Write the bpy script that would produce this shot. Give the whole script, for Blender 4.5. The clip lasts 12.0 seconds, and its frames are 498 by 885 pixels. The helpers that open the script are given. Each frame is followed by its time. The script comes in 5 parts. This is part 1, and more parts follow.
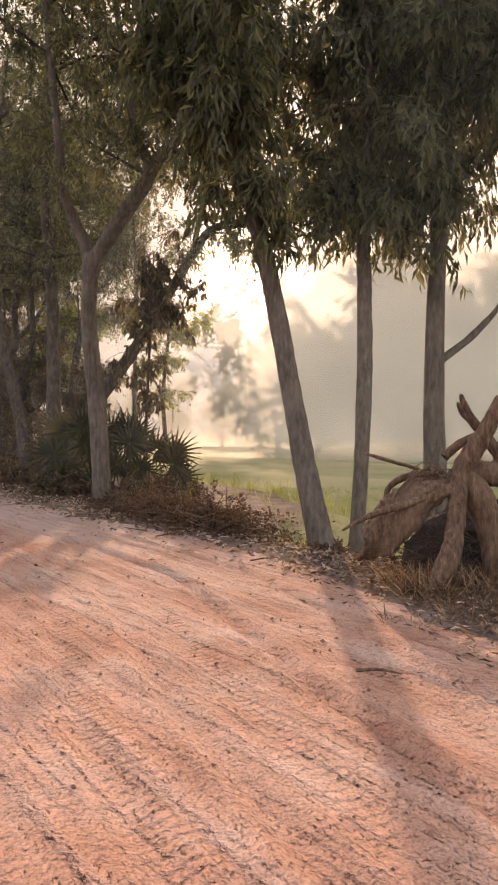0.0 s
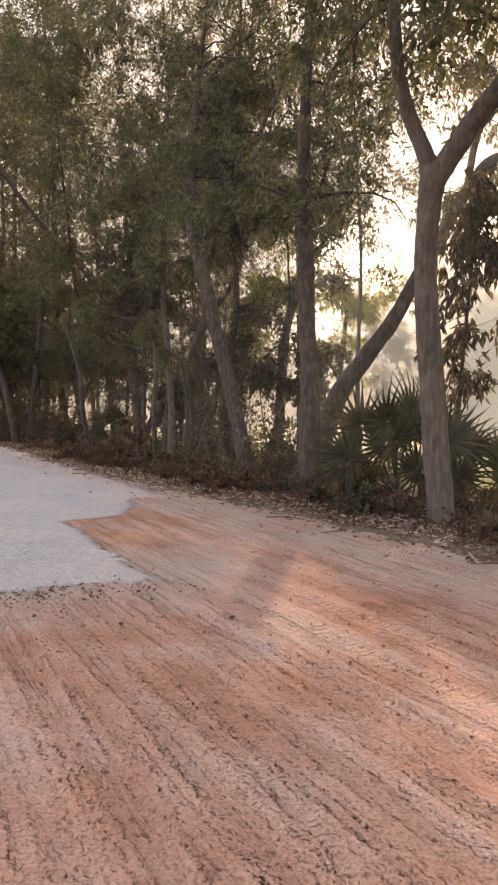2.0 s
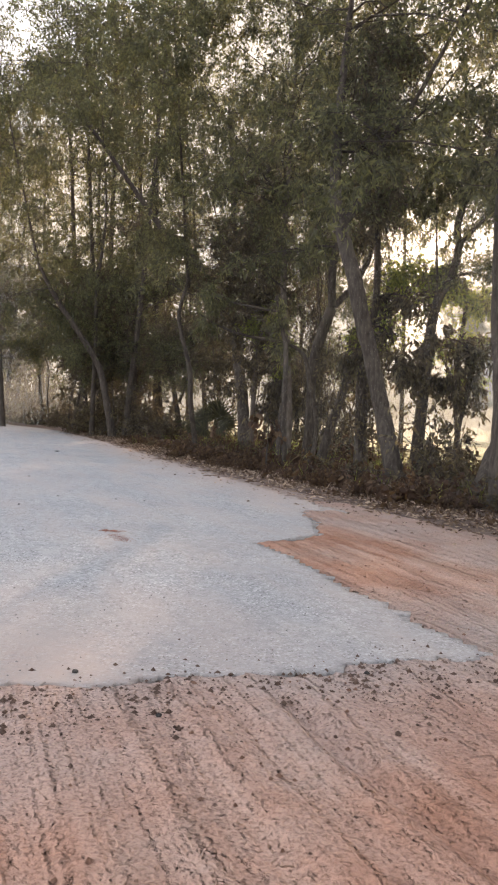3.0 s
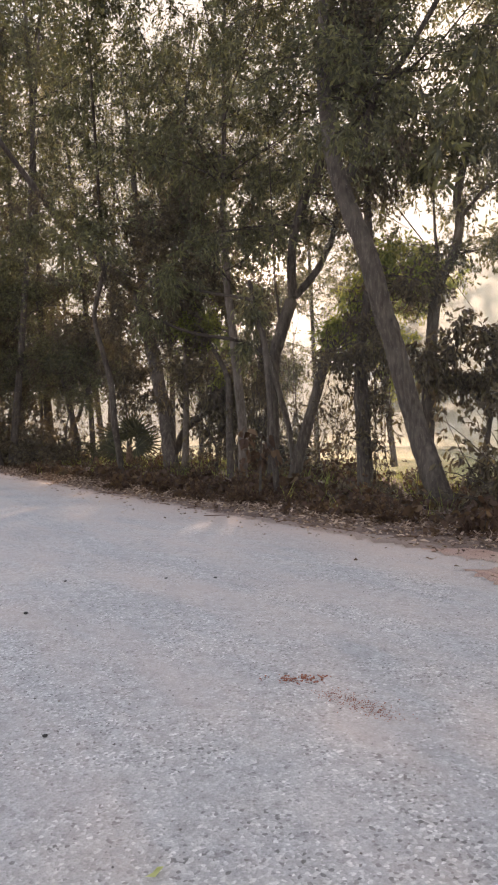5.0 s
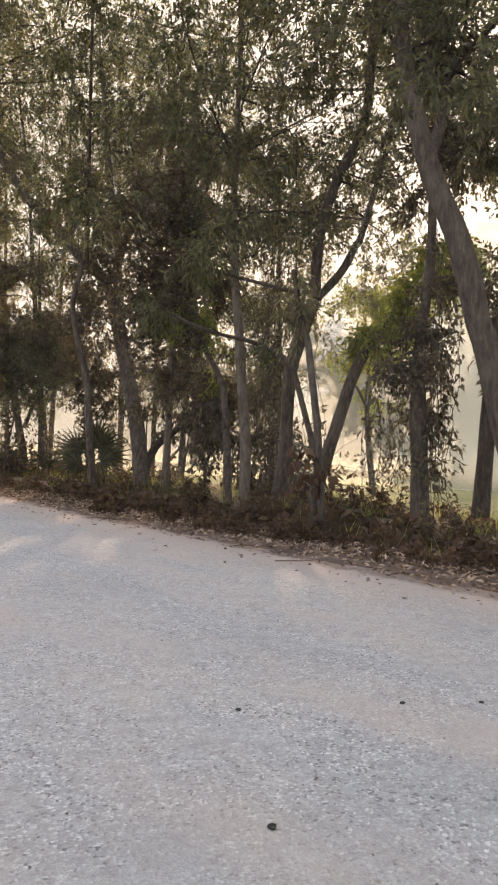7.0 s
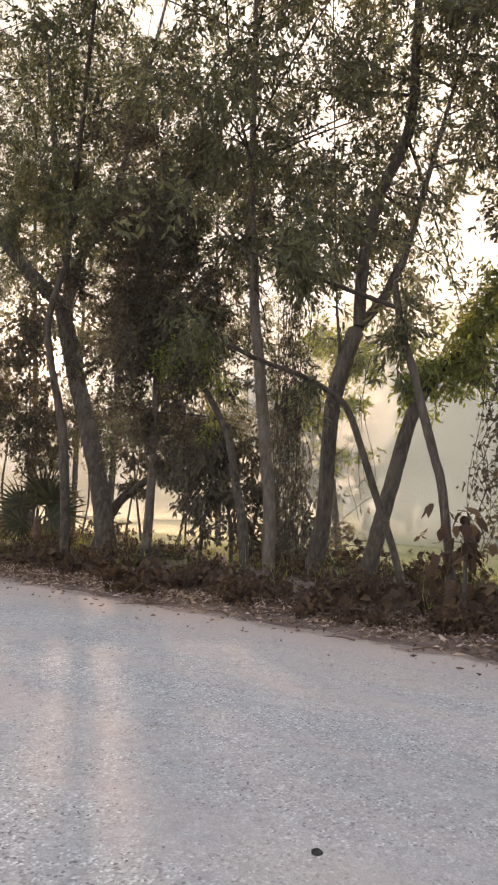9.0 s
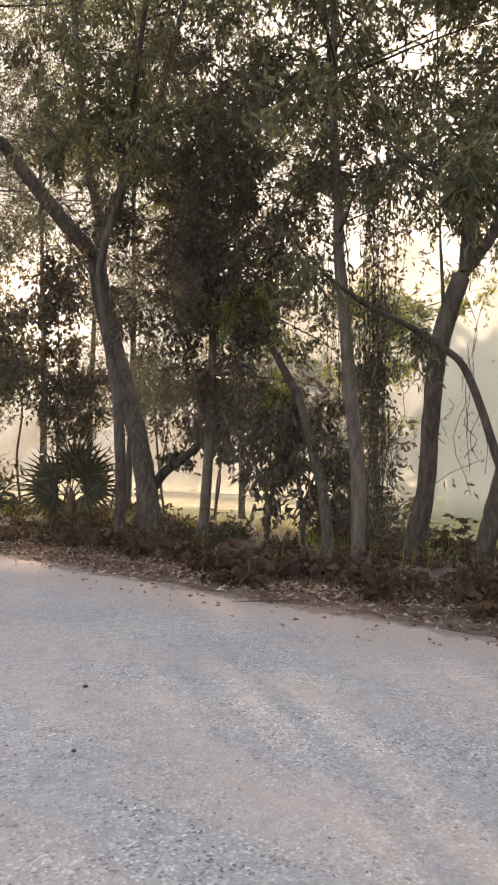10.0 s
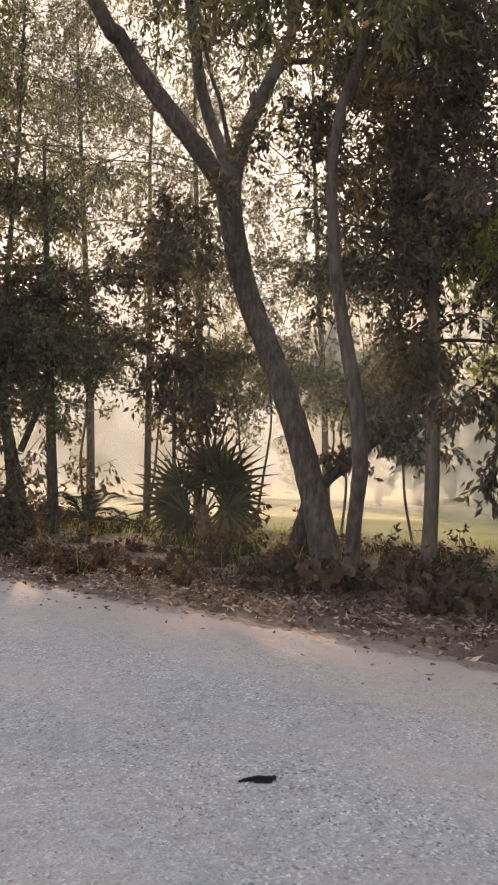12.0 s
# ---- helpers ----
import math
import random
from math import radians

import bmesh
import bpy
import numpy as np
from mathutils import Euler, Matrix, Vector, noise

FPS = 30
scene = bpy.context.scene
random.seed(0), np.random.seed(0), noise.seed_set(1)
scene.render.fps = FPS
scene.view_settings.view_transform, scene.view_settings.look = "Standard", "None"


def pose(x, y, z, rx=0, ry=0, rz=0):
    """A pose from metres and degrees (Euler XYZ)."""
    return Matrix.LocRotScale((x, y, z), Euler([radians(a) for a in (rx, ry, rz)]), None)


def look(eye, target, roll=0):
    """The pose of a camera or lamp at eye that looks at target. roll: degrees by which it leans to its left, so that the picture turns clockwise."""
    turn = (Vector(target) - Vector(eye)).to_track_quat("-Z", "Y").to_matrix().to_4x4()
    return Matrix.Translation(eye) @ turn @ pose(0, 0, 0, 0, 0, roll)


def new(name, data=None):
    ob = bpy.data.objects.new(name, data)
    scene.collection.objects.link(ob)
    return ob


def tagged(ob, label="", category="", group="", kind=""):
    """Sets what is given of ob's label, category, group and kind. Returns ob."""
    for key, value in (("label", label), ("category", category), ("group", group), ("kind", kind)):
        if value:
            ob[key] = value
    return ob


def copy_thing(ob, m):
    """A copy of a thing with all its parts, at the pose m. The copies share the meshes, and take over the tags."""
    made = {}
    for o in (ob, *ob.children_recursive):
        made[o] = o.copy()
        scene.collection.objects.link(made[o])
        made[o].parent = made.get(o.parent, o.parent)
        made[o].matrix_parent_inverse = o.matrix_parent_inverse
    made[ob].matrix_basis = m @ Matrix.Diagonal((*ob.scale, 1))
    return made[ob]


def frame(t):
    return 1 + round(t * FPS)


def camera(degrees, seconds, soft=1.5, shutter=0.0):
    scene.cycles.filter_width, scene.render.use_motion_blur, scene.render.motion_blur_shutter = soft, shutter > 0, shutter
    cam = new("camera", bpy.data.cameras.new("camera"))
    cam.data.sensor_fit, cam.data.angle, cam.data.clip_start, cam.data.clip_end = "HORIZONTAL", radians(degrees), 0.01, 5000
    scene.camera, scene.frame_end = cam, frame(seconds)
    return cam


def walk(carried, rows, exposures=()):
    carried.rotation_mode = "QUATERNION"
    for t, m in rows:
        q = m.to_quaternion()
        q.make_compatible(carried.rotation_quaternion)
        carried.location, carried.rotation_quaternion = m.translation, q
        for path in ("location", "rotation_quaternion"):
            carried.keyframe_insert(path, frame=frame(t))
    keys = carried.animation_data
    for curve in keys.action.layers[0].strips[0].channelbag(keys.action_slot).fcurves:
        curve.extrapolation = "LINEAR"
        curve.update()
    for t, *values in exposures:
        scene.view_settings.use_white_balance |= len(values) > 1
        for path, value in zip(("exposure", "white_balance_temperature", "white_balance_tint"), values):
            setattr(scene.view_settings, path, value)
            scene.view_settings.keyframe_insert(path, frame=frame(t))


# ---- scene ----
# ---- camera ----
cam = camera(38.0, 12.0, soft=2.1)
PATH = [
    (0, 0.027, 0.005, 1.480, 89.30, -0.93, -0.08),
    (0.5, -0.985, 1.172, 1.483, 88.94, -0.64, 2.26),
    (1, -1.994, 2.269, 1.496, 88.69, 0.12, 3.80),
    (1.5, -3.125, 3.309, 1.522, 88.35, -0.23, 6.15),
    (2, -4.234, 4.294, 1.512, 88.21, -0.74, 8.50),
    (2.5, -5.412, 5.139, 1.513, 88.02, -1.68, 11.20),
    (3, -6.560, 5.923, 1.492, 87.95, -2.42, 13.73),
    (3.2, -6.970, 6.248, 1.489, 87.87, -2.59, 14.57),
    (3.6, -7.834, 6.992, 1.484, 88.08, -2.34, 14.28),
    (4, -8.638, 7.866, 1.489, 88.63, -1.14, 10.98),
    (4.4, -9.371, 8.742, 1.497, 89.12, 0.12, 6.76),
    (4.8, -10.019, 9.489, 1.497, 89.16, 0.55, 3.71),
    (5, -10.377, 9.792, 1.501, 89.19, 0.68, 2.18),
    (5.5, -11.072, 10.607, 1.487, 88.62, 0.06, 0.63),
    (6, -11.688, 11.369, 1.499, 86.28, -1.23, 0.28),
    (6.5, -12.227, 12.062, 1.504, 87.66, -2.01, -1.54),
    (6.7, -12.445, 12.377, 1.508, 89.19, -1.89, -2.71),
    (7.1, -12.999, 12.988, 1.511, 90.96, -2.17, -5.31),
    (7.5, -13.692, 13.673, 1.509, 92.71, -2.27, -8.88),
    (7.9, -14.386, 14.432, 1.507, 94.08, -2.24, -12.18),
    (8.3, -14.985, 15.259, 1.504, 94.73, -2.12, -13.96),
    (8.5, -15.229, 15.679, 1.494, 94.89, -1.99, -14.39),
    (9, -15.913, 16.758, 1.501, 95.03, -1.86, -15.00),
    (9.5, -16.591, 17.977, 1.510, 94.25, -1.62, -15.64),
    (10, -17.230, 19.248, 1.495, 92.78, -1.72, -16.20),
    (10.5, -17.835, 20.559, 1.477, 91.10, -1.79, -17.30),
    (11, -18.461, 21.935, 1.510, 90.56, -1.46, -18.22),
    (11.5, -19.283, 23.378, 1.518, 92.03, -1.02, -18.98),
    (12, -19.934, 24.967, 1.496, 92.97, -0.97, -17.61),
]
walk(cam, [(t, pose(*p)) for t, *p in PATH], [(0, 2.9, 7000, 24), (0.5, 2.82, 7050, 24), (1.5, 2.94, 7000, 25), (2.5, 3.1, 6600, 18), (3.0, 3.12, 6400, 16), (4.0, 3.04, 6450, 18), (5.0, 2.98, 6450, 19), (6.5, 3.13, 6700, 15), (8.5, 3.12, 6650, 17), (10.5, 3.13, 6600, 17), (12.0, 3.02, 6650, 18)])

# ---- light ----
SUN_EL, SUN_AZ = 16.0, -1.1  # degrees above the horizon, degrees to the right of +y
sun_way = Vector((math.sin(radians(SUN_AZ)) * math.cos(radians(SUN_EL)), math.cos(radians(SUN_AZ)) * math.cos(radians(SUN_EL)), math.sin(radians(SUN_EL))))
world = bpy.data.worlds.new("world")
scene.world = world
world.use_nodes = True
wn = world.node_tree.nodes
sky = wn.new("ShaderNodeTexSky")
sky.sky_type, sky.sun_disc = "NISHITA", False
sky.sun_elevation, sky.sun_rotation = radians(SUN_EL), radians(SUN_AZ)
sky.air_density, sky.dust_density, sky.ozone_density = 1.0, 4.0, 1.0
# morning haze: it evens the sky out and caps its brightness round the sun
haze = wn.new("ShaderNodeMix")
haze.data_type, haze.blend_type = "RGBA", "DARKEN"
haze.inputs[0].default_value, haze.inputs[7].default_value = 1.0, (1.95, 1.87, 1.8, 1)
even = wn.new("ShaderNodeMix")
even.data_type = "RGBA"
even.inputs[0].default_value, even.inputs[7].default_value = 0.55, (1.75, 1.7, 1.68, 1)
world.node_tree.links.new(sky.outputs["Color"], haze.inputs[6])
world.node_tree.links.new(haze.outputs[2], even.inputs[6])
# the bright warm ring of haze close round the sun, taken from the sky's own brightness
split, steep, halo, lit = wn.new("ShaderNodeSeparateColor"), wn.new("ShaderNodeMath"), wn.new("ShaderNodeMath"), wn.new("ShaderNodeMix")
steep.operation, halo.operation = "DIVIDE", "POWER"
steep.inputs[1].default_value, halo.inputs[1].default_value = 88.0, 19.0
lit.data_type, lit.blend_type, lit.clamp_factor = "RGBA", "ADD", False
lit.inputs[7].default_value = (9.0, 7.0, 4.8, 1)
world.node_tree.links.new(sky.outputs["Color"], split.inputs[0])
world.node_tree.links.new(split.outputs[0], steep.inputs[0])
world.node_tree.links.new(steep.outputs[0], halo.inputs[0])
world.node_tree.links.new(halo.outputs[0], lit.inputs[0])
world.node_tree.links.new(even.outputs[2], lit.inputs[6])
wn["Background"].inputs["Strength"].default_value = 0.13
world.node_tree.links.new(lit.outputs[2], wn["Background"].inputs["Color"])
sun = new("sun", bpy.data.lights.new("sun", "SUN"))
sun.data.energy, sun.data.angle, sun.data.color = 3.9, radians(0.9), (1.0, 0.71, 0.47)
sun.matrix_world = look(sun_way * 60, (0, 0, 0))

rng = np.random.default_rng(7)


# ---- materials ----
def material(name, rough=0.85, metal=0.0):
    m = bpy.data.materials.new(name)
    m.use_nodes = True
    b = m.node_tree.nodes["Principled BSDF"]
    b.inputs["Roughness"].default_value, b.inputs["Metallic"].default_value = rough, metal
    b.inputs["Specular IOR Level"].default_value = 0.25
    return m, m.node_tree.nodes, m.node_tree.links, b


def noise_node(n, l, scale, detail=6.0, rough=0.6, coord="Object", stretch=None):
    tc = n.new("ShaderNodeTexCoord")
    tex = n.new("ShaderNodeTexNoise")
    tex.inputs["Scale"].default_value, tex.inputs["Detail"].default_value, tex.inputs["Roughness"].default_value = scale, detail, rough
    if stretch:
        mp = n.new("ShaderNodeMapping")
        mp.vector_type = "TEXTURE"
        mp.inputs["Scale"].default_value, mp.inputs["Rotation"].default_value = [1 / q for q in stretch[:3]], (0, 0, radians(stretch[3]))
        l.new(tc.outputs[coord], mp.inputs["Vector"])
        l.new(mp.outputs["Vector"], tex.inputs["Vector"])
    else:
        l.new(tc.outputs[coord], tex.inputs["Vector"])
    return tex


def ramp_node(n, l, source, stops):
    r = n.new("ShaderNodeValToRGB")
    while len(r.color_ramp.elements) < len(stops):
        r.color_ramp.elements.new(0.5)
    for e, (at, c) in zip(r.color_ramp.elements, stops):
        e.position, e.color = at, (*c, 1)
    l.new(source, r.inputs["Fac"])
    return r


def mix_node(n, l, a, b, fac, kind="MIX"):
    m = n.new("ShaderNodeMix")
    m.data_type, m.blend_type = "RGBA", kind
    for sock, v in ((m.inputs[6], a), (m.inputs[7], b), (m.inputs[0], fac)):
        if isinstance(v, (int, float)):
            sock.default_value = v
        elif isinstance(v, tuple):
            sock.default_value = (*v, 1)
        else:
            l.new(v, sock)
    return m.outputs[2]


def bump_node(n, l, height, strength, distance, b, under=None):
    u = n.new("ShaderNodeBump")
    u.inputs["Strength"].default_value, u.inputs["Distance"].default_value = strength, distance
    l.new(height, u.inputs["Height"])
    if under:
        l.new(under, u.inputs["Normal"])
    if b:
        l.new(u.outputs["Normal"], b.inputs["Normal"])
    return u.outputs["Normal"]


def earth_material():
    m, n, l, b = material("red_earth", 0.95)
    big = noise_node(n, l, 0.9, 6, 0.6)
    tracks = noise_node(n, l, 1.0, 3, 0.55, stretch=(3.5, 0.25, 1, 36))
    ridges = noise_node(n, l, 1.0, 2, 0.5, stretch=(8, 0.4, 1, 36))
    lumps = noise_node(n, l, 13, 2, 0.5)
    fine = noise_node(n, l, 60, 3, 0.6)
    base = ramp_node(n, l, big.outputs["Fac"], [(0.34, (0.31, 0.145, 0.088)), (0.46, (0.40, 0.215, 0.145)), (0.56, (0.44, 0.28, 0.21)), (0.68, (0.43, 0.32, 0.26))])
    dust = ramp_node(n, l, tracks.outputs["Fac"], [(0.34, (0.33, 0.17, 0.112)), (0.50, (0.41, 0.245, 0.175)), (0.66, (0.48, 0.35, 0.285))])
    c = mix_node(n, l, base.outputs["Color"], dust.outputs["Color"], 0.4)
    worn = ramp_node(n, l, ridges.outputs["Fac"], [(0.36, (0.75, 0.69, 0.66)), (0.5, (1, 1, 1)), (0.64, (1.10, 1.12, 1.14))])
    c = mix_node(n, l, c, worn.outputs["Color"], 0.55, "MULTIPLY")
    crumb = ramp_node(n, l, lumps.outputs["Fac"], [(0.22, (0.7, 0.64, 0.62)), (0.34, (1, 1, 1)), (0.78, (1.1, 1.09, 1.08))])
    c = mix_node(n, l, c, crumb.outputs["Color"], 0.8, "MULTIPLY")
    grit = ramp_node(n, l, fine.outputs["Fac"], [(0.30, (0.56, 0.52, 0.50)), (0.5, (1, 1, 1)), (0.72, (1.24, 1.21, 1.18))])
    pale, powder, spread = n.new("ShaderNodeAttribute"), n.new("ShaderNodeMath"), ramp_node(n, l, big.outputs["Fac"], [(0.3, (0.55, 0.55, 0.55)), (0.6, (1, 1, 1))])
    pale.attribute_name, powder.operation = "grey_dust", "MULTIPLY"
    l.new(pale.outputs["Fac"], powder.inputs[0])
    l.new(spread.outputs["Color"], powder.inputs[1])
    c = mix_node(n, l, c, (0.39, 0.305, 0.265), powder.outputs[0])
    l.new(mix_node(n, l, c, grit.outputs["Color"], 0.8, "MULTIPLY"), b.inputs["Base Color"])
    # prints of tyre lugs inside the wheel tracks
    tread = n.new("ShaderNodeTexWave")
    tread.wave_type, tread.bands_direction = "BANDS", "Y"
    tread.inputs["Scale"].default_value, tread.inputs["Distortion"].default_value, tread.inputs["Detail"].default_value, tread.inputs["Detail Scale"].default_value = 4.4, 0.7, 1.0, 2.0
    mp, tc, rolled = n.new("ShaderNodeMapping"), n.new("ShaderNodeTexCoord"), n.new("ShaderNodeAttribute")
    mp.inputs["Rotation"].default_value = (0, 0, radians(-36))
    rolled.attribute_name = "tyre_track"
    l.new(tc.outputs["Object"], mp.inputs["Vector"])
    l.new(mp.outputs["Vector"], tread.inputs["Vector"])
    prints = mix_node(n, l, (0.5, 0.5, 0.5), tread.outputs["Color"], rolled.outputs["Fac"])
    grain = n.new("ShaderNodeTexVoronoi")
    grain.feature, grain.inputs["Scale"].default_value, grain.inputs["Randomness"].default_value = "SMOOTH_F1", 34, 1.0
    l.new(tc.outputs["Object"], grain.inputs["Vector"])
    rounded = n.new("ShaderNodeMath")
    rounded.operation = "SUBTRACT"
    rounded.inputs[0].default_value = 1.0
    l.new(grain.outputs["Distance"], rounded.inputs[1])
    nb = bump_node(n, l, ridges.outputs["Fac"], 1.0, 0.2, None)
    nb = bump_node(n, l, rounded.outputs[0], 0.8, 0.022, None, nb)
    nb = bump_node(n, l, prints, 1.0, 0.014, None, nb)
    nb = bump_node(n, l, lumps.outputs["Fac"], 1.0, 0.03, None, nb)
    bump_node(n, l, fine.outputs["Fac"], 1.0, 0.022, b, nb)
    return m


def asphalt_material():
    m, n, l, b = material("worn_asphalt", 0.9)
    tc = n.new("ShaderNodeTexCoord")
    stone = n.new("ShaderNodeTexVoronoi")
    stone.inputs["Scale"].default_value = 66
    l.new(tc.outputs["Object"], stone.inputs["Vector"])
    big = noise_node(n, l, 0.6, 6)
    dusty = noise_node(n, l, 0.8, 6, 0.6, stretch=(1.6, 0.35, 1, 36))
    mid = noise_node(n, l, 9, 6, 0.75)
    patch = noise_node(n, l, 1.6, 5, 0.65)
    fine = noise_node(n, l, 70, 5, 0.8)
    tone = ramp_node(n, l, big.outputs["Fac"], [(0.3, (0.305, 0.31, 0.312)), (0.52, (0.345, 0.347, 0.347)), (0.72, (0.39, 0.375, 0.355))])
    grain = ramp_node(n, l, fine.outputs["Fac"], [(0.32, (0.62, 0.62, 0.62)), (0.48, (1, 1, 1)), (0.70, (1.28, 1.27, 1.26))])
    blot = ramp_node(n, l, mid.outputs["Fac"], [(0.3, (0.72, 0.71, 0.70)), (0.55, (1.0, 1.0, 1.0)), (0.75, (1.12, 1.12, 1.12))])
    c = mix_node(n, l, tone.outputs["Color"], grain.outputs["Color"], 0.8, "MULTIPLY")
    c = mix_node(n, l, c, blot.outputs["Color"], 0.9, "MULTIPLY")
    bare = ramp_node(n, l, patch.outputs["Fac"], [(0.38, (0.35, 0.35, 0.35)), (0.55, (1, 1, 1))])
    # single stones worn pale or gone dark
    bits = ramp_node(n, l, stone.outputs["Color"], [(0.12, (0.45, 0.44, 0.44)), (0.24, (0.92, 0.92, 0.92)), (0.62, (1, 1, 1)), (0.78, (1.3, 1.3, 1.29)), (0.92, (1.75, 1.74, 1.72))])
    c = mix_node(n, l, c, bits.outputs["Color"], bare.outputs["Color"], "MULTIPLY")
    film = ramp_node(n, l, dusty.outputs["Fac"], [(0.42, (0, 0, 0)), (0.68, (0.65, 0.65, 0.65))])
    c = mix_node(n, l, c, (0.415, 0.36, 0.325), film.outputs["Color"])
    # earth carried onto the edges of the tarmac
    near_edge, carried = n.new("ShaderNodeAttribute"), n.new("ShaderNodeMath")
    near_edge.attribute_name, carried.operation = "earth_dust", "MULTIPLY"
    l.new(near_edge.outputs["Fac"], carried.inputs[0])
    worn = ramp_node(n, l, mid.outputs["Fac"], [(0.35, (0.45, 0.45, 0.45)), (0.6, (1, 1, 1))])
    l.new(worn.outputs["Color"], carried.inputs[1])
    c = mix_node(n, l, c, (0.4, 0.32, 0.275), carried.outputs[0])
    l.new(c, b.inputs["Base Color"])
    nb = bump_node(n, l, stone.outputs["Distance"], 0.5, 0.008, None)
    nb = bump_node(n, l, mid.outputs["Fac"], 0.5, 0.03, None, nb)
    bump_node(n, l, fine.outputs["Fac"], 0.7, 0.012, b, nb)
    return m


def soil_material(name, a, c, d, scale=1.5):
    m, n, l, b = material(name, 0.95)
    big = noise_node(n, l, scale, 6)
    fine = noise_node(n, l, 26, 8, 0.75)
    base = ramp_node(n, l, big.outputs["Fac"], [(0.32, a), (0.5, c), (0.68, d)])
    grit = ramp_node(n, l, fine.outputs["Fac"], [(0.3, (0.4, 0.38, 0.36)), (0.6, (1, 1, 1))])
    l.new(mix_node(n, l, base.outputs["Color"], grit.outputs["Color"], 0.8, "MULTIPLY"), b.inputs["Base Color"])
    bump_node(n, l, fine.outputs["Fac"], 0.9, 0.05, b)
    return m


def ground_material():
    """Brown verge soil that gives way to the green of the field where the ground's field share rises."""
    m, n, l, b = material("verge_and_field", 0.95)
    big, wide = noise_node(n, l, 1.5, 6), noise_node(n, l, 0.18, 6)
    fine, edge = noise_node(n, l, 26, 8, 0.75), noise_node(n, l, 3.5, 5, 0.7)
    soil = ramp_node(n, l, big.outputs["Fac"], [(0.32, (0.11, 0.08, 0.066)), (0.5, (0.185, 0.135, 0.112)), (0.68, (0.275, 0.21, 0.175))])
    green = ramp_node(n, l, wide.outputs["Fac"], [(0.32, (0.2, 0.215, 0.09)), (0.5, (0.29, 0.3, 0.13)), (0.68, (0.37, 0.335, 0.17))])
    share, add, cut = n.new("ShaderNodeAttribute"), n.new("ShaderNodeMath"), n.new("ShaderNodeMapRange")
    share.attribute_name, add.operation = "field_share", "ADD"
    l.new(share.outputs["Fac"], add.inputs[0])
    l.new(edge.outputs["Fac"], add.inputs[1])
    cut.inputs["From Min"].default_value, cut.inputs["From Max"].default_value = 0.85, 1.15
    l.new(add.outputs[0], cut.inputs["Value"])
    c = mix_node(n, l, soil.outputs["Color"], green.outputs["Color"], cut.outputs["Result"])
    grit = ramp_node(n, l, fine.outputs["Fac"], [(0.3, (0.4, 0.38, 0.36)), (0.6, (1, 1, 1))])
    l.new(mix_node(n, l, c, grit.outputs["Color"], 0.8, "MULTIPLY"), b.inputs["Base Color"])
    bump_node(n, l, fine.outputs["Fac"], 0.9, 0.05, b)
    return m


def bark_material(name, dark, mid, pale, scale=3.0):
    m, n, l, b = material(name, 0.92)
    streak = noise_node(n, l, scale, 7, 0.65, stretch=(4.5, 4.5, 1.1, 0))
    patch = noise_node(n, l, 1.1, 4, 0.6)
    base = ramp_node(n, l, streak.outputs["Fac"], [(0.3, dark), (0.52, mid), (0.75, pale)])
    lichen = ramp_node(n, l, patch.outputs["Fac"], [(0.5, (0, 0, 0)), (0.72, (0.7, 0.7, 0.7))])
    l.new(mix_node(n, l, base.outputs["Color"], pale, lichen.outputs["Color"]), b.inputs["Base Color"])
    bump_node(n, l, streak.outputs["Fac"], 0.9, 0.05, b)
    return m


def leaf_material(name, dark, mid, light, share=0.45, rough=0.5):
    """Thin leaves: a part of the light comes through them."""
    m, n, l, b = material(name, rough)
    geo = n.new("ShaderNodeNewGeometry")
    ramp = ramp_node(n, l, geo.outputs["Random Per Island"], [(0.0, dark), (0.55, mid), (0.92, light)])
    l.new(ramp.outputs["Color"], b.inputs["Base Color"])
    tr = n.new("ShaderNodeBsdfTranslucent")
    warm = mix_node(n, l, ramp.outputs["Color"], (1.5, 1.45, 0.7), 0.75, "MULTIPLY")
    l.new(warm, tr.inputs["Color"])
    mx = n.new("ShaderNodeMixShader")
    mx.inputs[0].default_value = share
    l.new(b.outputs["BSDF"], mx.inputs[1])
    l.new(tr.outputs["BSDF"], mx.inputs[2])
    l.new(mx.outputs["Shader"], n["Material Output"].inputs["Surface"])
    return m


M_EARTH = earth_material()
M_ASPHALT = asphalt_material()
M_VERGE = soil_material("verge_soil", (0.09, 0.056, 0.042), (0.15, 0.097, 0.074), (0.23, 0.155, 0.12))
M_CLOD = soil_material("earth_clod", (0.19, 0.10, 0.065), (0.28, 0.155, 0.105), (0.36, 0.22, 0.16), 6.0)
M_FRESH = leaf_material("fresh_fallen_leaf", (0.36, 0.38, 0.18), (0.40, 0.43, 0.22), (0.46, 0.48, 0.27), 0.3)
M_GROUND = ground_material()
M_BARK = bark_material("acacia_bark", (0.03, 0.024, 0.02), (0.068, 0.055, 0.045), (0.13, 0.11, 0.09))
M_PALE = bark_material("smooth_brown_bark", (0.055, 0.045, 0.036), (0.112, 0.092, 0.076), (0.19, 0.16, 0.134), 3.4)
M_DEAD = bark_material("dead_wood", (0.04, 0.024, 0.016), (0.125, 0.078, 0.05), (0.25, 0.165, 0.115), 6.0)
# near-black brown for the ball behind the bark plate
M_HOLLOW = soil_material("dark_root_soil", (0.012, 0.009, 0.007), (0.03, 0.021, 0.016), (0.06, 0.04, 0.03), 6.0)
M_TWIG = bark_material("twig_bark", (0.03, 0.023, 0.018), (0.058, 0.046, 0.036), (0.10, 0.082, 0.066))
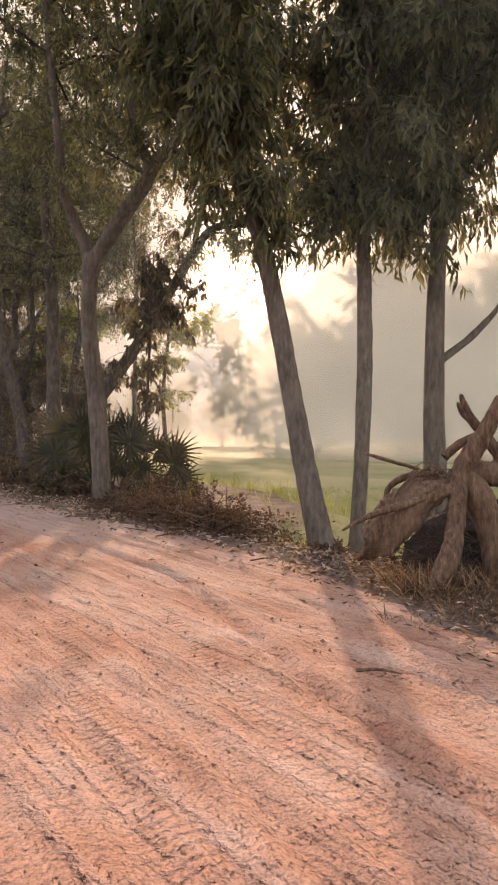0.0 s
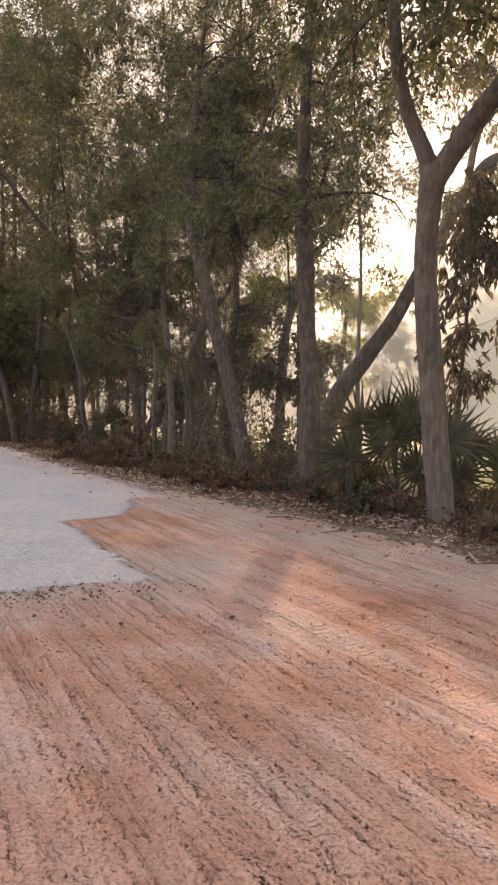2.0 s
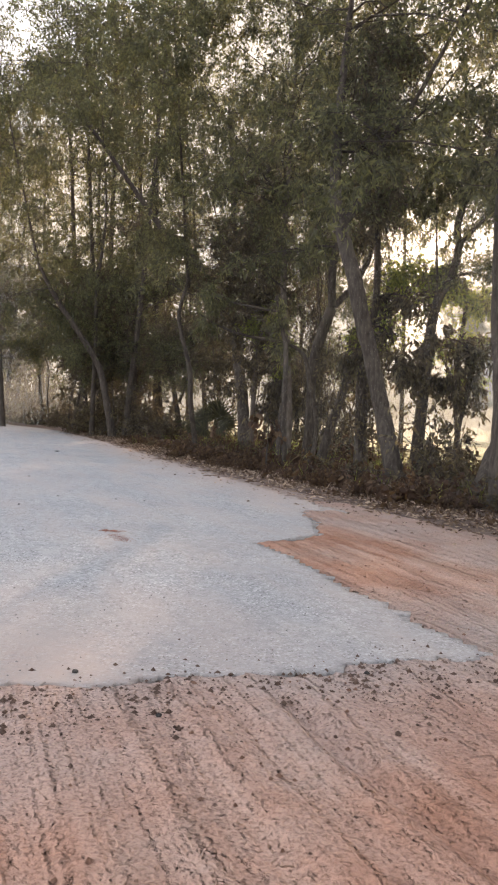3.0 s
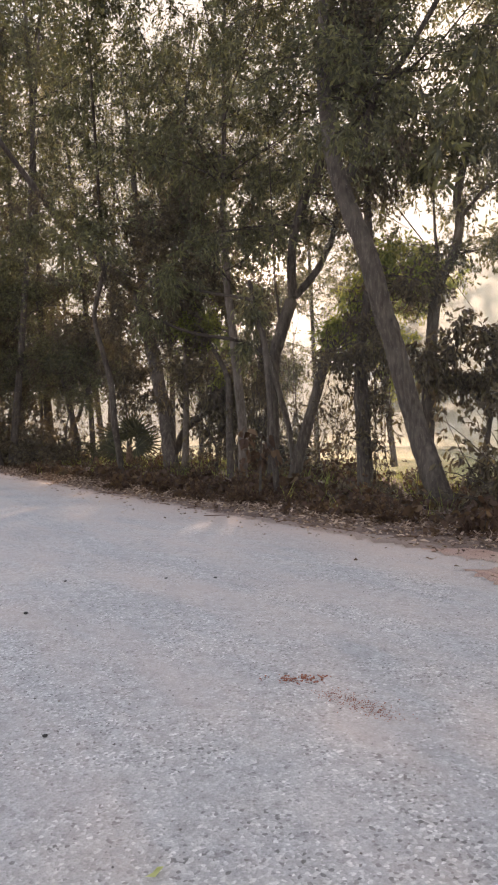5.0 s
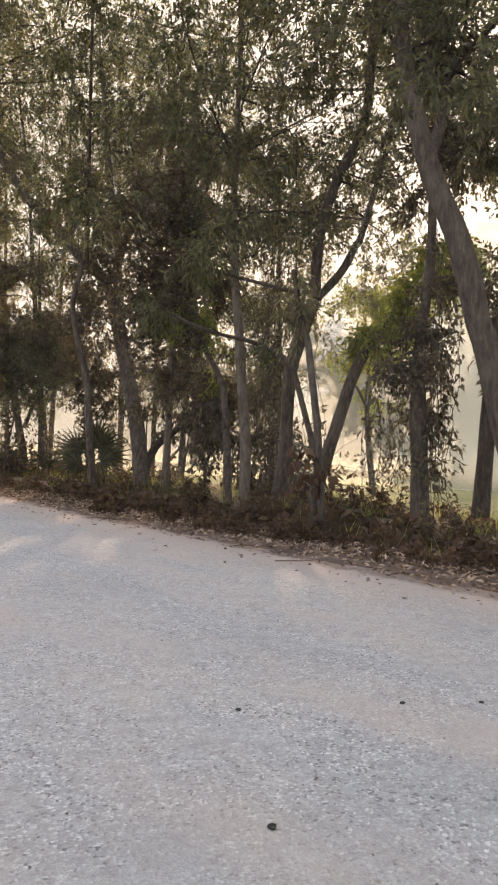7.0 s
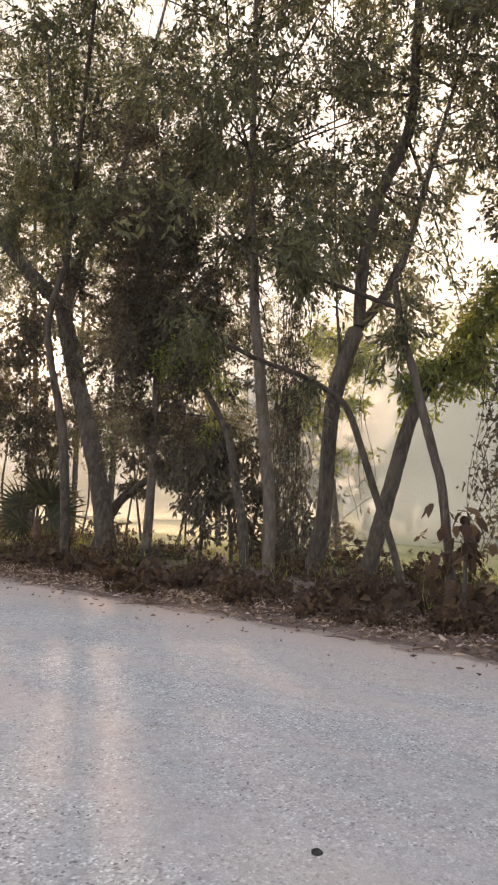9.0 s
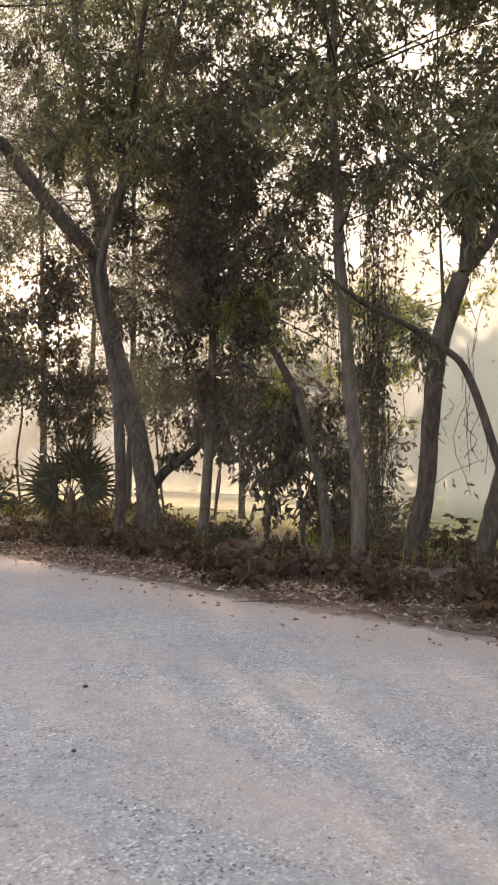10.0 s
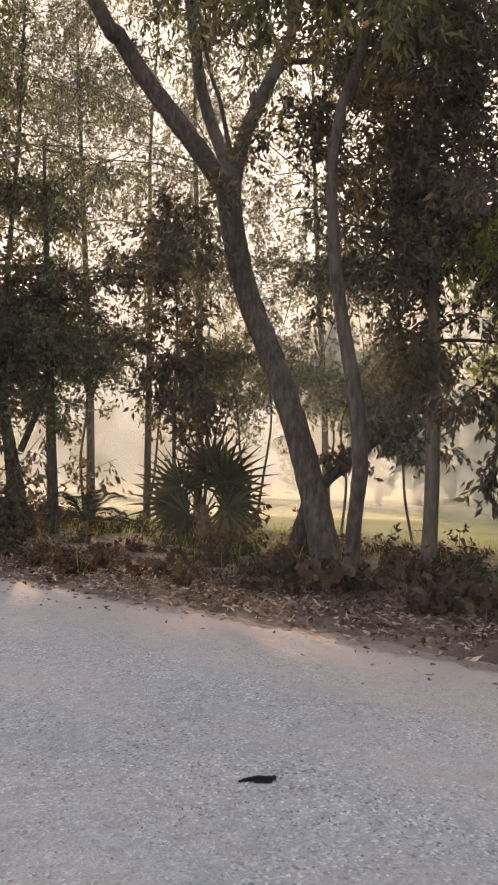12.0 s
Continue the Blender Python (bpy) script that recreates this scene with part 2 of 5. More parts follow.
M_LEAF = leaf_material("acacia_leaf", (0.06, 0.063, 0.046), (0.106, 0.108, 0.073), (0.165, 0.162, 0.092), 0.55)
M_LEAF2 = leaf_material("broad_leaf", (0.056, 0.045, 0.038), (0.086, 0.07, 0.056), (0.13, 0.112, 0.074), 0.48, 0.5)
M_BRIGHT = leaf_material("young_leaf", (0.11, 0.135, 0.04), (0.19, 0.22, 0.065), (0.31, 0.33, 0.1), 0.6)
M_SHRUB = leaf_material("dusty_shrub_leaf", (0.045, 0.027, 0.02), (0.076, 0.047, 0.034), (0.125, 0.082, 0.05), 0.35, 0.8)
M_LITTER = leaf_material("dry_leaf", (0.09, 0.06, 0.045), (0.19, 0.135, 0.105), (0.45, 0.35, 0.29), 0.2, 0.8)
M_PALM = leaf_material("palm_leaf", (0.026, 0.028, 0.018), (0.042, 0.044, 0.026), (0.07, 0.068, 0.036), 0.3, 0.7)
M_GRASS = leaf_material("field_grass", (0.12, 0.15, 0.05), (0.18, 0.21, 0.08), (0.27, 0.26, 0.12), 0.4)
M_STRAW = leaf_material("dry_grass", (0.06, 0.038, 0.026), (0.115, 0.074, 0.05), (0.27, 0.185, 0.12), 0.3, 0.8)
M_DUST = soil_material("road_dust", (0.25, 0.195, 0.165), (0.33, 0.265, 0.23), (0.40, 0.335, 0.295), 0.8)
M_RAG = soil_material("black_cloth", (0.012, 0.012, 0.013), (0.02, 0.02, 0.021), (0.035, 0.034, 0.033), 9.0)
M_BRICK = soil_material("brick_crumb", (0.24, 0.08, 0.05), (0.34, 0.12, 0.07), (0.42, 0.18, 0.11), 9.0)
M_STONE = soil_material("road_stone", (0.10, 0.09, 0.085), (0.22, 0.20, 0.19), (0.38, 0.36, 0.34), 6.0)
M_FLINT = soil_material("dark_stone", (0.02, 0.019, 0.018), (0.045, 0.042, 0.04), (0.09, 0.085, 0.08), 14.0)


# ---- mesh helpers ----
def raw_mesh(name, verts, faces, mat, smooth=False):
    """A mesh from arrays of corners and of faces with one number of corners each."""
    verts, faces = np.asarray(verts, np.float32), np.asarray(faces, np.int32)
    me = bpy.data.meshes.new(name)
    k = faces.shape[1]
    me.vertices.add(len(verts))
    me.vertices.foreach_set("co", verts.ravel())
    me.loops.add(faces.size)
    me.loops.foreach_set("vertex_index", faces.ravel())
    me.polygons.add(len(faces))
    me.polygons.foreach_set("loop_start", np.arange(len(faces), dtype=np.int32) * k)
    me.polygons.foreach_set("use_smooth", np.full(len(faces), smooth))
    me.update(calc_edges=True)
    me.materials.append(mat)
    return me


def thing(name, label, category, group="", kind="", at=(0, 0, 0), turn=0.0):
    ob = new(name)
    ob.empty_display_size = 0.2
    ob.matrix_world = pose(*at, 0, 0, turn)
    return tagged(ob, label, category, group, kind)


def part(name, me, parent, label=""):
    ob = new(name, me)
    ob.parent = parent
    return tagged(ob, label)


def unit(v):
    return v / np.maximum(np.linalg.norm(v, axis=-1, keepdims=True), 1e-9)


def spline(points, steps=6):
    """A smooth curve through control points of place and radius."""
    p = np.asarray(points, float)
    if len(p) == 2:
        u = np.linspace(0, 1, steps + 1)[:, None]
        return p[0] * (1 - u) + p[1] * u
    q = np.vstack([2 * p[0] - p[1], p, 2 * p[-1] - p[-2]])
    out = []
    for a in range(len(p) - 1):
        p0, p1, p2, p3 = q[a:a + 4]
        for u in np.linspace(0, 1, steps, endpoint=False):
            out.append(0.5 * (2 * p1 + (p2 - p0) * u + (2 * p0 - 5 * p1 + 4 * p2 - p3) * u * u + (3 * p1 - p0 - 3 * p2 + p3) * u ** 3))
    out.append(p[-1])
    out = np.array(out)
    out[:, 3] = np.maximum(out[:, 3], 0.003)
    return out


def tube_arrays(curve, sides=10, rough=0.0, flare=0.0):
    """Corners and faces of a tapered, slightly uneven stem along a curve, closed at its tip."""
    c = np.asarray(curve, float)
    d = unit(np.gradient(c[:, :3], axis=0))
    ref = np.where(np.abs(d[:, 2:3]) > 0.95, [[1.0, 0, 0]], [[0, 0, 1.0]])
    s = unit(np.cross(d, ref))
    for a in range(1, len(s)):
        s[a] = unit(s[a - 1] - d[a] * (s[a - 1] @ d[a]))
    u = np.cross(d, s)
    ang = np.arange(sides) * 2 * math.pi / sides
    lump = 1 + rough * rng.normal(size=(len(c), sides)) + rough * 1.5 * np.sin(ang[None] * 2 + rng.uniform(0, 6))
    if flare:
        h = np.linalg.norm(c[:, :3] - c[0, :3], axis=1)[:, None]
        lump = lump + flare * np.exp(-h / 0.35) * (1 + 0.5 * np.sin(ang[None] * 5 + 1))
    ring = c[:, None, :3] + c[:, None, 3:4] * lump[..., None] * (np.cos(ang)[None, :, None] * s[:, None] + np.sin(ang)[None, :, None] * u[:, None])
    verts = np.vstack([ring.reshape(-1, 3), c[-1:, :3] + d[-1:] * c[-1:, 3:4]])
    a, b = np.arange(len(c) - 1)[:, None] * sides, np.arange(sides)[None]
    quads = np.stack([a + b, a + (b + 1) % sides, a + sides + (b + 1) % sides, a + sides + b], -1).reshape(-1, 4)
    tip = (len(c) - 1) * sides
    cap = np.stack([tip + b[0], tip + (b[0] + 1) % sides, np.full(sides, len(verts) - 1), np.full(sides, len(verts) - 1)], -1)
    return verts, np.vstack([quads, cap[:, :4]])


def stem_mesh(name, curves, mat, sides=10, rough=0.04, flare=0.0):
    vs, fs, at = [], [], 0
    for c in curves:
        v, f = tube_arrays(c, sides, rough, flare)
        vs.append(v)
        fs.append(f + at)
        at += len(v)
    v, f = np.vstack(vs), np.vstack(fs)
    me = bpy.data.meshes.new(name)
    me.from_pydata(v.tolist(), [], [tuple(q[:3]) if q[2] == q[3] else tuple(q) for q in f.tolist()])
    me.polygons.foreach_set("use_smooth", np.full(len(me.polygons), True))
    me.materials.append(mat)
    me.update()
    return me


def leaf_mesh(name, at, way, length, width, mat, curl=0.25):
    """Many leaves, each a folded blade of four corners: foot, two edges and tip."""
    n = len(at)
    way = unit(way)
    side = unit(np.cross(way, rng.normal(size=(n, 3))))
    up = np.cross(side, way)
    length, width = np.asarray(length).reshape(-1, 1), np.asarray(width).reshape(-1, 1)
    mid = at + way * length * 0.45 + up * length * curl * 0.4
    v = np.stack([at, mid + side * width / 2, at + way * length - up * length * curl * 0.3, mid - side * width / 2], 1).reshape(-1, 3)
    f = np.arange(n * 4).reshape(-1, 4)
    return raw_mesh(name, v, f, mat)


def round_leaf_mesh(name, at, way, length, width, mat):
    """Wide leaves in two halves folded along the midrib, broadest below the middle."""
    n = len(at)
    way = unit(way)
    side = unit(np.cross(way, rng.normal(size=(n, 3))))
    up = np.cross(side, way)
    length, width = np.asarray(length).reshape(-1, 1), np.asarray(width).reshape(-1, 1)

    def corner(along, out, lift):
        return at + way * length * along + side * width * out + up * length * lift

    v = np.stack([corner(0, 0, 0), corner(0.10, 0.40, 0.04), corner(0.45, 0.50, 0.08), corner(0.80, 0.22, 0.0), corner(1, 0, -0.10), corner(0.45, 0, -0.02), corner(0.80, -0.22, 0.0), corner(0.45, -0.50, 0.08), corner(0.10, -0.40, 0.04)], 1).reshape(-1, 3)
    f = np.array([(0, 1, 2, 5), (5, 2, 3, 4), (0, 5, 7, 8), (5, 4, 6, 7)])
    return raw_mesh(name, v, (f[None] + np.arange(n)[:, None, None] * 9).reshape(-1, 4), mat, True)


def twig_leaves(curves, per, twigs, reach, hang, start=0.25):
    """Where the leaves of hanging twigs sit: places and ways, for twigs that leave the given curves."""
    feet, ways = [], []
    for c in curves:
        k = rng.uniform(start, 1, twigs) * (len(c) - 1)
        i = np.minimum(k.astype(int), len(c) - 2)
        p = c[i, :3] + (c[i + 1, :3] - c[i, :3]) * (k - i)[:, None]
        d = unit(rng.normal(size=(twigs, 3)) + unit(c[-1, :3] - c[0, :3]) * 0.5 + [0, 0, -hang])
        lng = rng.uniform(0.4, 1.0, twigs) * reach
        u = rng.uniform(0.1, 1, (twigs, per))
        q = p[:, None] + d[:, None] * (u * lng[:, None])[..., None] + [0, 0, -0.35] * (u ** 2 * lng[:, None])[..., None] + rng.normal(size=(twigs, per, 3)) * 0.06 * reach
        w = d[:, None] * 0.5 + rng.normal(size=(twigs, per, 3)) * 0.55 + [0, 0, -hang * 0.9]
        feet.append(q.reshape(-1, 3))
        ways.append(w.reshape(-1, 3))
    return np.vstack(feet), np.vstack(ways)


# ---- plan of the roadside ----
EDGE = [(40.0, -46.0), (14.0, -14.0), (6.5, -4.0), (3.6, 0.8), (1.7, 4.8), (0.55, 7.9), (-1.0, 10.3), (-2.9, 12.4), (-5.5, 15.8), (-7.4, 18.0), (-9.15, 20.4), (-11.1, 22.95), (-12.8, 25.4), (-14.35, 27.5), (-15.75, 29.6), (-17.25, 31.95), (-18.65, 34.1), (-20.25, 36.45), (-25.0, 43.0), (-31.4, 51.2), (-43.4, 62.7), (-70.0, 82.0), (-130.0, 110.0)]
EDGE_XY = np.array(EDGE)[:, :2]


def edge_distance(x, y):
    """Metres from the road's edge, positive on the side of the trees."""
    p = np.stack([np.ravel(x), np.ravel(y)], -1).astype(float)
    best, sign = np.full(len(p), 1e9), np.ones(len(p))
    for a, b in zip(EDGE_XY[:-1], EDGE_XY[1:]):
        ab = b - a
        u = np.clip(((p - a) @ ab) / (ab @ ab), 0, 1)
        off = p - a - u[:, None] * ab
        dist = np.linalg.norm(off, axis=1)
        s = np.where(ab[0] * off[:, 1] - ab[1] * off[:, 0] < 0, 1.0, -1.0)
        sign = np.where(dist < best, s, sign)
        best = np.minimum(best, dist)
    return (best * sign).reshape(np.shape(x))


def edge_place(s, d):
    """The place s metres along the road's edge from a mark near the first trees and d metres from it towards the trees."""
    seg = np.linalg.norm(np.diff(EDGE_XY, axis=0), axis=1)
    cum = np.r_[0, np.cumsum(seg)] - 53.73
    i = int(np.clip(np.searchsorted(cum, s) - 1, 0, len(seg) - 1))
    ab = (EDGE_XY[i + 1] - EDGE_XY[i]) / seg[i]
    return EDGE_XY[i] + ab * (s - cum[i]) + np.array([ab[1], -ab[0]]) * d


def bank_width(y):
    return np.interp(y, [0, 7.6, 9, 10.6, 12.5, 14, 18, 25, 32, 40, 60], [1.9, 1.9, 0.5, 0.6, 2.6, 3.9, 5.8, 7.4, 8.6, 10.2, 12.0])


def smooth_noise(x, y, scale, seed=0.0):
    return np.array([noise.noise((a * scale, b * scale, seed)) for a, b in zip(np.ravel(x), np.ravel(y))]).reshape(np.shape(x))


def ground_height(x, y):
    d, w = edge_distance(x, y), bank_width(y)
    rise = np.clip(d / 0.8, 0, 1) * 0.06
    fall = np.clip((d - w) / 2.0, 0, 1)
    fall = fall * fall * (3 - 2 * fall)
    return np.where(d < 0, np.maximum(-0.05, d * 0.06), rise) - 0.5 * fall


def sheet(name, xs, ys, height, mat, keep=None, smooth=True):
    gx, gy = np.meshgrid(xs, ys)
    z = height(gx, gy)
    v = np.stack([gx, gy, z], -1).reshape(-1, 3)
    nx = len(xs)
    a = (np.arange(len(ys) - 1)[:, None] * nx + np.arange(nx - 1)[None]).ravel()
    f = np.stack([a, a + 1, a + 1 + nx, a + nx], -1)
    if keep is not None:
        c = v[f].mean(1)
        f = f[keep(c[:, 0], c[:, 1])]
        used, inv = np.unique(f, return_inverse=True)
        v, f = v[used], inv.reshape(f.shape)
    return raw_mesh(name, v, f, mat, smooth)


# ---- ground ----
def axis_steps(lo, hi, fine_lo, fine_hi, step):
    mid = np.arange(fine_lo, fine_hi, step)
    down = fine_lo - np.geomspace(step, fine_lo - lo, 26)[::-1]
    up = fine_hi + np.geomspace(step, hi - fine_hi, 26)
    return np.r_[down, mid, up]


ground_xs, ground_ys = axis_steps(-900, 900, -32, 14, 0.35), axis_steps(-900, 900, -6, 62, 0.35)
ground = new("ground", sheet("ground", ground_xs, ground_ys, lambda x, y: ground_height(x, y) + 0.03 * smooth_noise(x, y, 0.7) * (edge_distance(x, y) > 0.3), M_GROUND))
tagged(ground, "brown verge soil and flat open fields", "ground", kind="structure")
place = np.empty(len(ground.data.vertices) * 3)
ground.data.vertices.foreach_get("co", place)
share = ground.data.attributes.new("field_share", "FLOAT", "POINT")
share.data.foreach_set("value", np.clip(0.5 + (edge_distance(place[0::3], place[1::3]) - bank_width(place[1::3]) - 0.5) / 1.6, 0, 1).astype(np.float32))


START = np.array([(-18.0, 3.8), (-13.0, 6.7), (-8.65, 9.26), (-7.44, 9.93), (-6.07, 10.8), (-6.7, 11.7), (-7.9, 13.5), (-8.4, 14.2), (-7.75, 15.2), (-8.4, 17.6)])


def on_asphalt(x, y):
    d = edge_distance(x, y)
    jag = 0.14 * smooth_noise(x, y, 1.2, 6.0) + 0.08 * smooth_noise(x, y, 5.0, 8.0) + 0.10 * smooth_noise(x, y, 11.0, 1.0)
    side = np.interp(y, START[4:, 1], START[4:, 0])
    lead = np.interp(x, START[:5, 0], START[:5, 1])
    return (y + jag > lead) & np.where(y < 17.6, x + jag < side, d + jag < np.interp(y, [18, 23, 36], [-0.5, -0.25, -0.2])) & (d > -9.5)


TRACKS = [(-0.95, 0.08), (-1.85, 0.10), (-2.62, 0.12), (-3.25, 0.10), (-4.65, 0.10), (-5.8, 0.09)]  # printed by tyres: metres from the edge, half width
RUTS = [(-1.42, 0.06, 0.035), (-2.2, 0.07, 0.03), (-3.82, 0.07, 0.04), (-5.15, 0.06, 0.035), (-0.6, 0.05, 0.03), (-7.0, 0.08, 0.03)]


def sway(x, y, turn):
    return 0.07 * np.sin((x * -0.58 + y * 0.81) * 0.5 + turn)


def tyre_track(x, y):
    d = edge_distance(x, y)
    return np.clip(sum(np.exp(-((d - at - sway(x, y, at)) / wide) ** 4) for at, wide in TRACKS), 0, 1)


def rut_height(x, y):
    """Loose earth with wheel ruts that run along the road."""
    d = edge_distance(x, y)
    h = 0.020 * smooth_noise(x, y, 1.1) + 0.012 * smooth_noise(x, y, 4.0, 5.0) + 0.008 * smooth_noise(x, y, 9.0, 9.0)
    ruts = np.random.default_rng(3)
    lines = RUTS + [(at, wide, 0.012) for at, wide in TRACKS] + [(at + ruts.uniform(-0.2, 0.2), ruts.uniform(0.05, 0.09), ruts.uniform(0.006, 0.016)) for at in np.arange(-0.4, -8.4, -0.5)]
    for at, wide, deep in lines:
        off = d - at - sway(x, y, at)
        h -= deep * np.exp(-(off / wide) ** 2)
        h += deep * 0.6 * np.exp(-((np.abs(off) - wide * 1.9) / (wide * 0.6)) ** 2)
    return np.where(on_asphalt(x, y), -0.04, h * np.clip(-d / 0.6, 0.15, 1) * np.clip(np.abs(np.interp(x, START[:5, 0], START[:5, 1]) - y) / 0.8, 0.12, 1) + 0.014)


earth = new("dirt_road", sheet("dirt_road", np.arange(-9.6, 4.6, 0.05), np.arange(0.4, 19.0, 0.05), rut_height, M_EARTH, lambda x, y: (edge_distance(x, y) < 0.15 + 0.2 * smooth_noise(x, y, 1.3, 2.0)) & (edge_distance(x, y) > -8.4 + 1.2 * smooth_noise(x, y, 0.25, 7.0)) & ~(on_asphalt(x, y) & on_asphalt(x + 0.12, y - 0.12) & on_asphalt(x, y - 0.15))))
place = np.empty(len(earth.data.vertices) * 3)
earth.data.vertices.foreach_get("co", place)
rolled = earth.data.attributes.new("tyre_track", "FLOAT", "POINT")
rolled.data.foreach_set("value", tyre_track(place[0::3], place[1::3]).astype(np.float32))
ex, ey = place[0::3], place[1::3]
strip = np.clip((edge_distance(ex, ey) + 2.0 + 0.5 * smooth_noise(ex, ey, 0.5, 3.0)) / 0.8, 0, 1) * np.clip((ey - 7.5) / 4, 0, 1) * 0.85
ahead = np.clip(1.1 - (np.interp(ex, START[:5, 0], START[:5, 1]) - ey + 0.5 * smooth_noise(ex, ey, 0.9, 4.0)) / 1.5, 0, 1) * np.clip((-4.4 - ex) / 1.2, 0, 1) * np.clip((13.0 - ey) / 1.5, 0, 1)
pale = earth.data.attributes.new("grey_dust", "FLOAT", "POINT")
pale.data.foreach_set("value", np.maximum(strip, ahead).astype(np.float32))
tagged(earth, "reddish rutted laterite earth with tyre marks", "dirt road", kind="structure")
earth_behind = new("dirt_road", sheet("dirt_road", np.arange(-20.0, 16.0, 0.3), np.arange(-16.0, 9.0, 0.3), lambda x, y: -0.004 + 0.01 * smooth_noise(x, y, 1.1), M_EARTH, lambda x, y: (edge_distance(x, y) < 0.1) & (edge_distance(x, y) > -8.4 + 1.2 * smooth_noise(x, y, 0.25, 7.0)) & ~((x > -9.4) & (y > 0.6)) & ~on_asphalt(x, y)))
tagged(earth_behind, "trodden reddish earth where the track comes in", "dirt road", kind="structure")
shoulder = new("road_shoulder", sheet("road_shoulder", np.arange(-60.0, -4.0, 0.22), np.arange(12.0, 75.0, 0.22), lambda x, y: 0.004 + 0.015 * smooth_noise(x, y, 1.2), M_DUST, lambda x, y: (edge_distance(x, y) < 0.1 + 0.25 * smooth_noise(x, y, 1.0, 4.0)) & (edge_distance(x, y) > -3.0) & (y > 18.9)))
tagged(shoulder, "dusty earth strip beside the tarmac", "road shoulder", kind="structure")

def slab(name, xs, ys, height, thick, mat, keep):
    """A sheet with a broken edge that drops to the ground below."""
    me = sheet(name, xs, ys, height, mat, keep, True)
    bm = bmesh.new()
    bm.from_mesh(me)
    rim = [e for e in bm.edges if e.is_boundary]
    made = bmesh.ops.extrude_edge_only(bm, edges=rim)["geom"]
    for g in made:
        if isinstance(g, bmesh.types.BMVert):
            g.co.z -= thick
    bm.to_mesh(me)
    bm.free()
    return me


road = new("road", slab("road", np.arange(-30.0, -5.0, 0.09), np.r_[np.arange(3.0, 18.0, 0.06), np.arange(18.0, 45.0, 0.14)], lambda x, y: 0.017 + 0.008 * smooth_noise(x, y, 1.6), 0.03, M_ASPHALT, on_asphalt))
place = np.empty(len(road.data.vertices) * 3)
road.data.vertices.foreach_get("co", place)
px, py = place.reshape(-1, 3)[:, 0], place.reshape(-1, 3)[:, 1]
side_dust = np.clip((edge_distance(px, py) + 1.9 + 0.5 * smooth_noise(px, py, 0.6, 2.0)) / 1.7, 0, 1) * np.clip((py - 15) / 5, 0, 1)
lead_dust = np.clip(1 - (py - np.interp(px, START[:5, 0], START[:5, 1]) + 0.7 * smooth_noise(px, py, 0.8, 4.0)) / 2.6, 0, 1) * np.interp(px, [-8.8, -7.2], [1.0, 0.25])
dust = road.data.attributes.new("earth_dust", "FLOAT", "POINT")
dust.data.foreach_set("value", np.maximum(side_dust, lead_dust).astype(np.float32))
tagged(road, "worn grey dusty tarmac with exposed stones", "road", kind="structure")
road_far = new("road", slab("road", np.arange(-80.0, -10.0, 0.5), np.arange(10.0, 90.0, 0.5), lambda x, y: 0.022 + 0 * x, 0.03, M_ASPHALT, lambda x, y: on_asphalt(x, y) & ((x < -29.9) | (y > 44.8))))
tagged(road_far, "worn grey dusty tarmac running on under the trees", "road", kind="structure")


# ---- trees ----
def extended(wood, more):
    """The wood carried on past its last control point, thinning out."""
    p = np.asarray(wood, float)
    d = unit(p[-1, :3] - p[-2, :3]) * 0.7 + np.array([0, 0, 0.3])
    e = np.r_[p[-1, :3] + d * more, max(p[-1, 3] * 0.35, 0.012)]
    return np.vstack([p, e])


def side_branches(woods, count, low, reach, rise=(-5, 45), high=99.0, grow=0.0):
    """Curves of side branches that leave the woods between the heights low and high; with grow, the higher ones reach farther."""
    even = []
    for w in woods:
        run = np.r_[0, np.cumsum(np.linalg.norm(np.diff(w[:, :3], axis=0), axis=1))]
        at = np.linspace(0, run[-1], max(3, int(run[-1] / 0.15)))
        even.append(np.stack([np.interp(at, run, w[:, q]) for q in range(4)], -1))
    pool = np.vstack(even)
    pool = pool[(pool[:, 2] > low) & (pool[:, 2] < high)]
    out = []
    for _ in range(count):
        p, least = pool[rng.integers(len(pool))], low + rng.exponential(0.8)
        for _ in range(4):
            if p[2] > least:
                break
            p = pool[rng.integers(len(pool))]
        az, el = rng.uniform(0, 2 * math.pi), radians(rng.uniform(*rise))
        d = np.array([math.cos(az) * math.cos(el), math.sin(az) * math.cos(el), math.sin(el)])
        lng = reach * rng.uniform(0.35, 1.2) * (1 if not grow else 0.4 + 0.6 * min(1.0, (p[2] - low) / grow))
        bend = rng.normal(size=3) * 0.4 + np.array([0, 0, -0.25])
        u = np.linspace(0, 1, 5)[:, None]
        q = p[:3] + d * u * lng + bend * u ** 2 * lng
        out.append(np.hstack([q, np.maximum(0.005, min(p[3] * 0.5, 0.045) * (1 - u * 0.85))]))
    return out


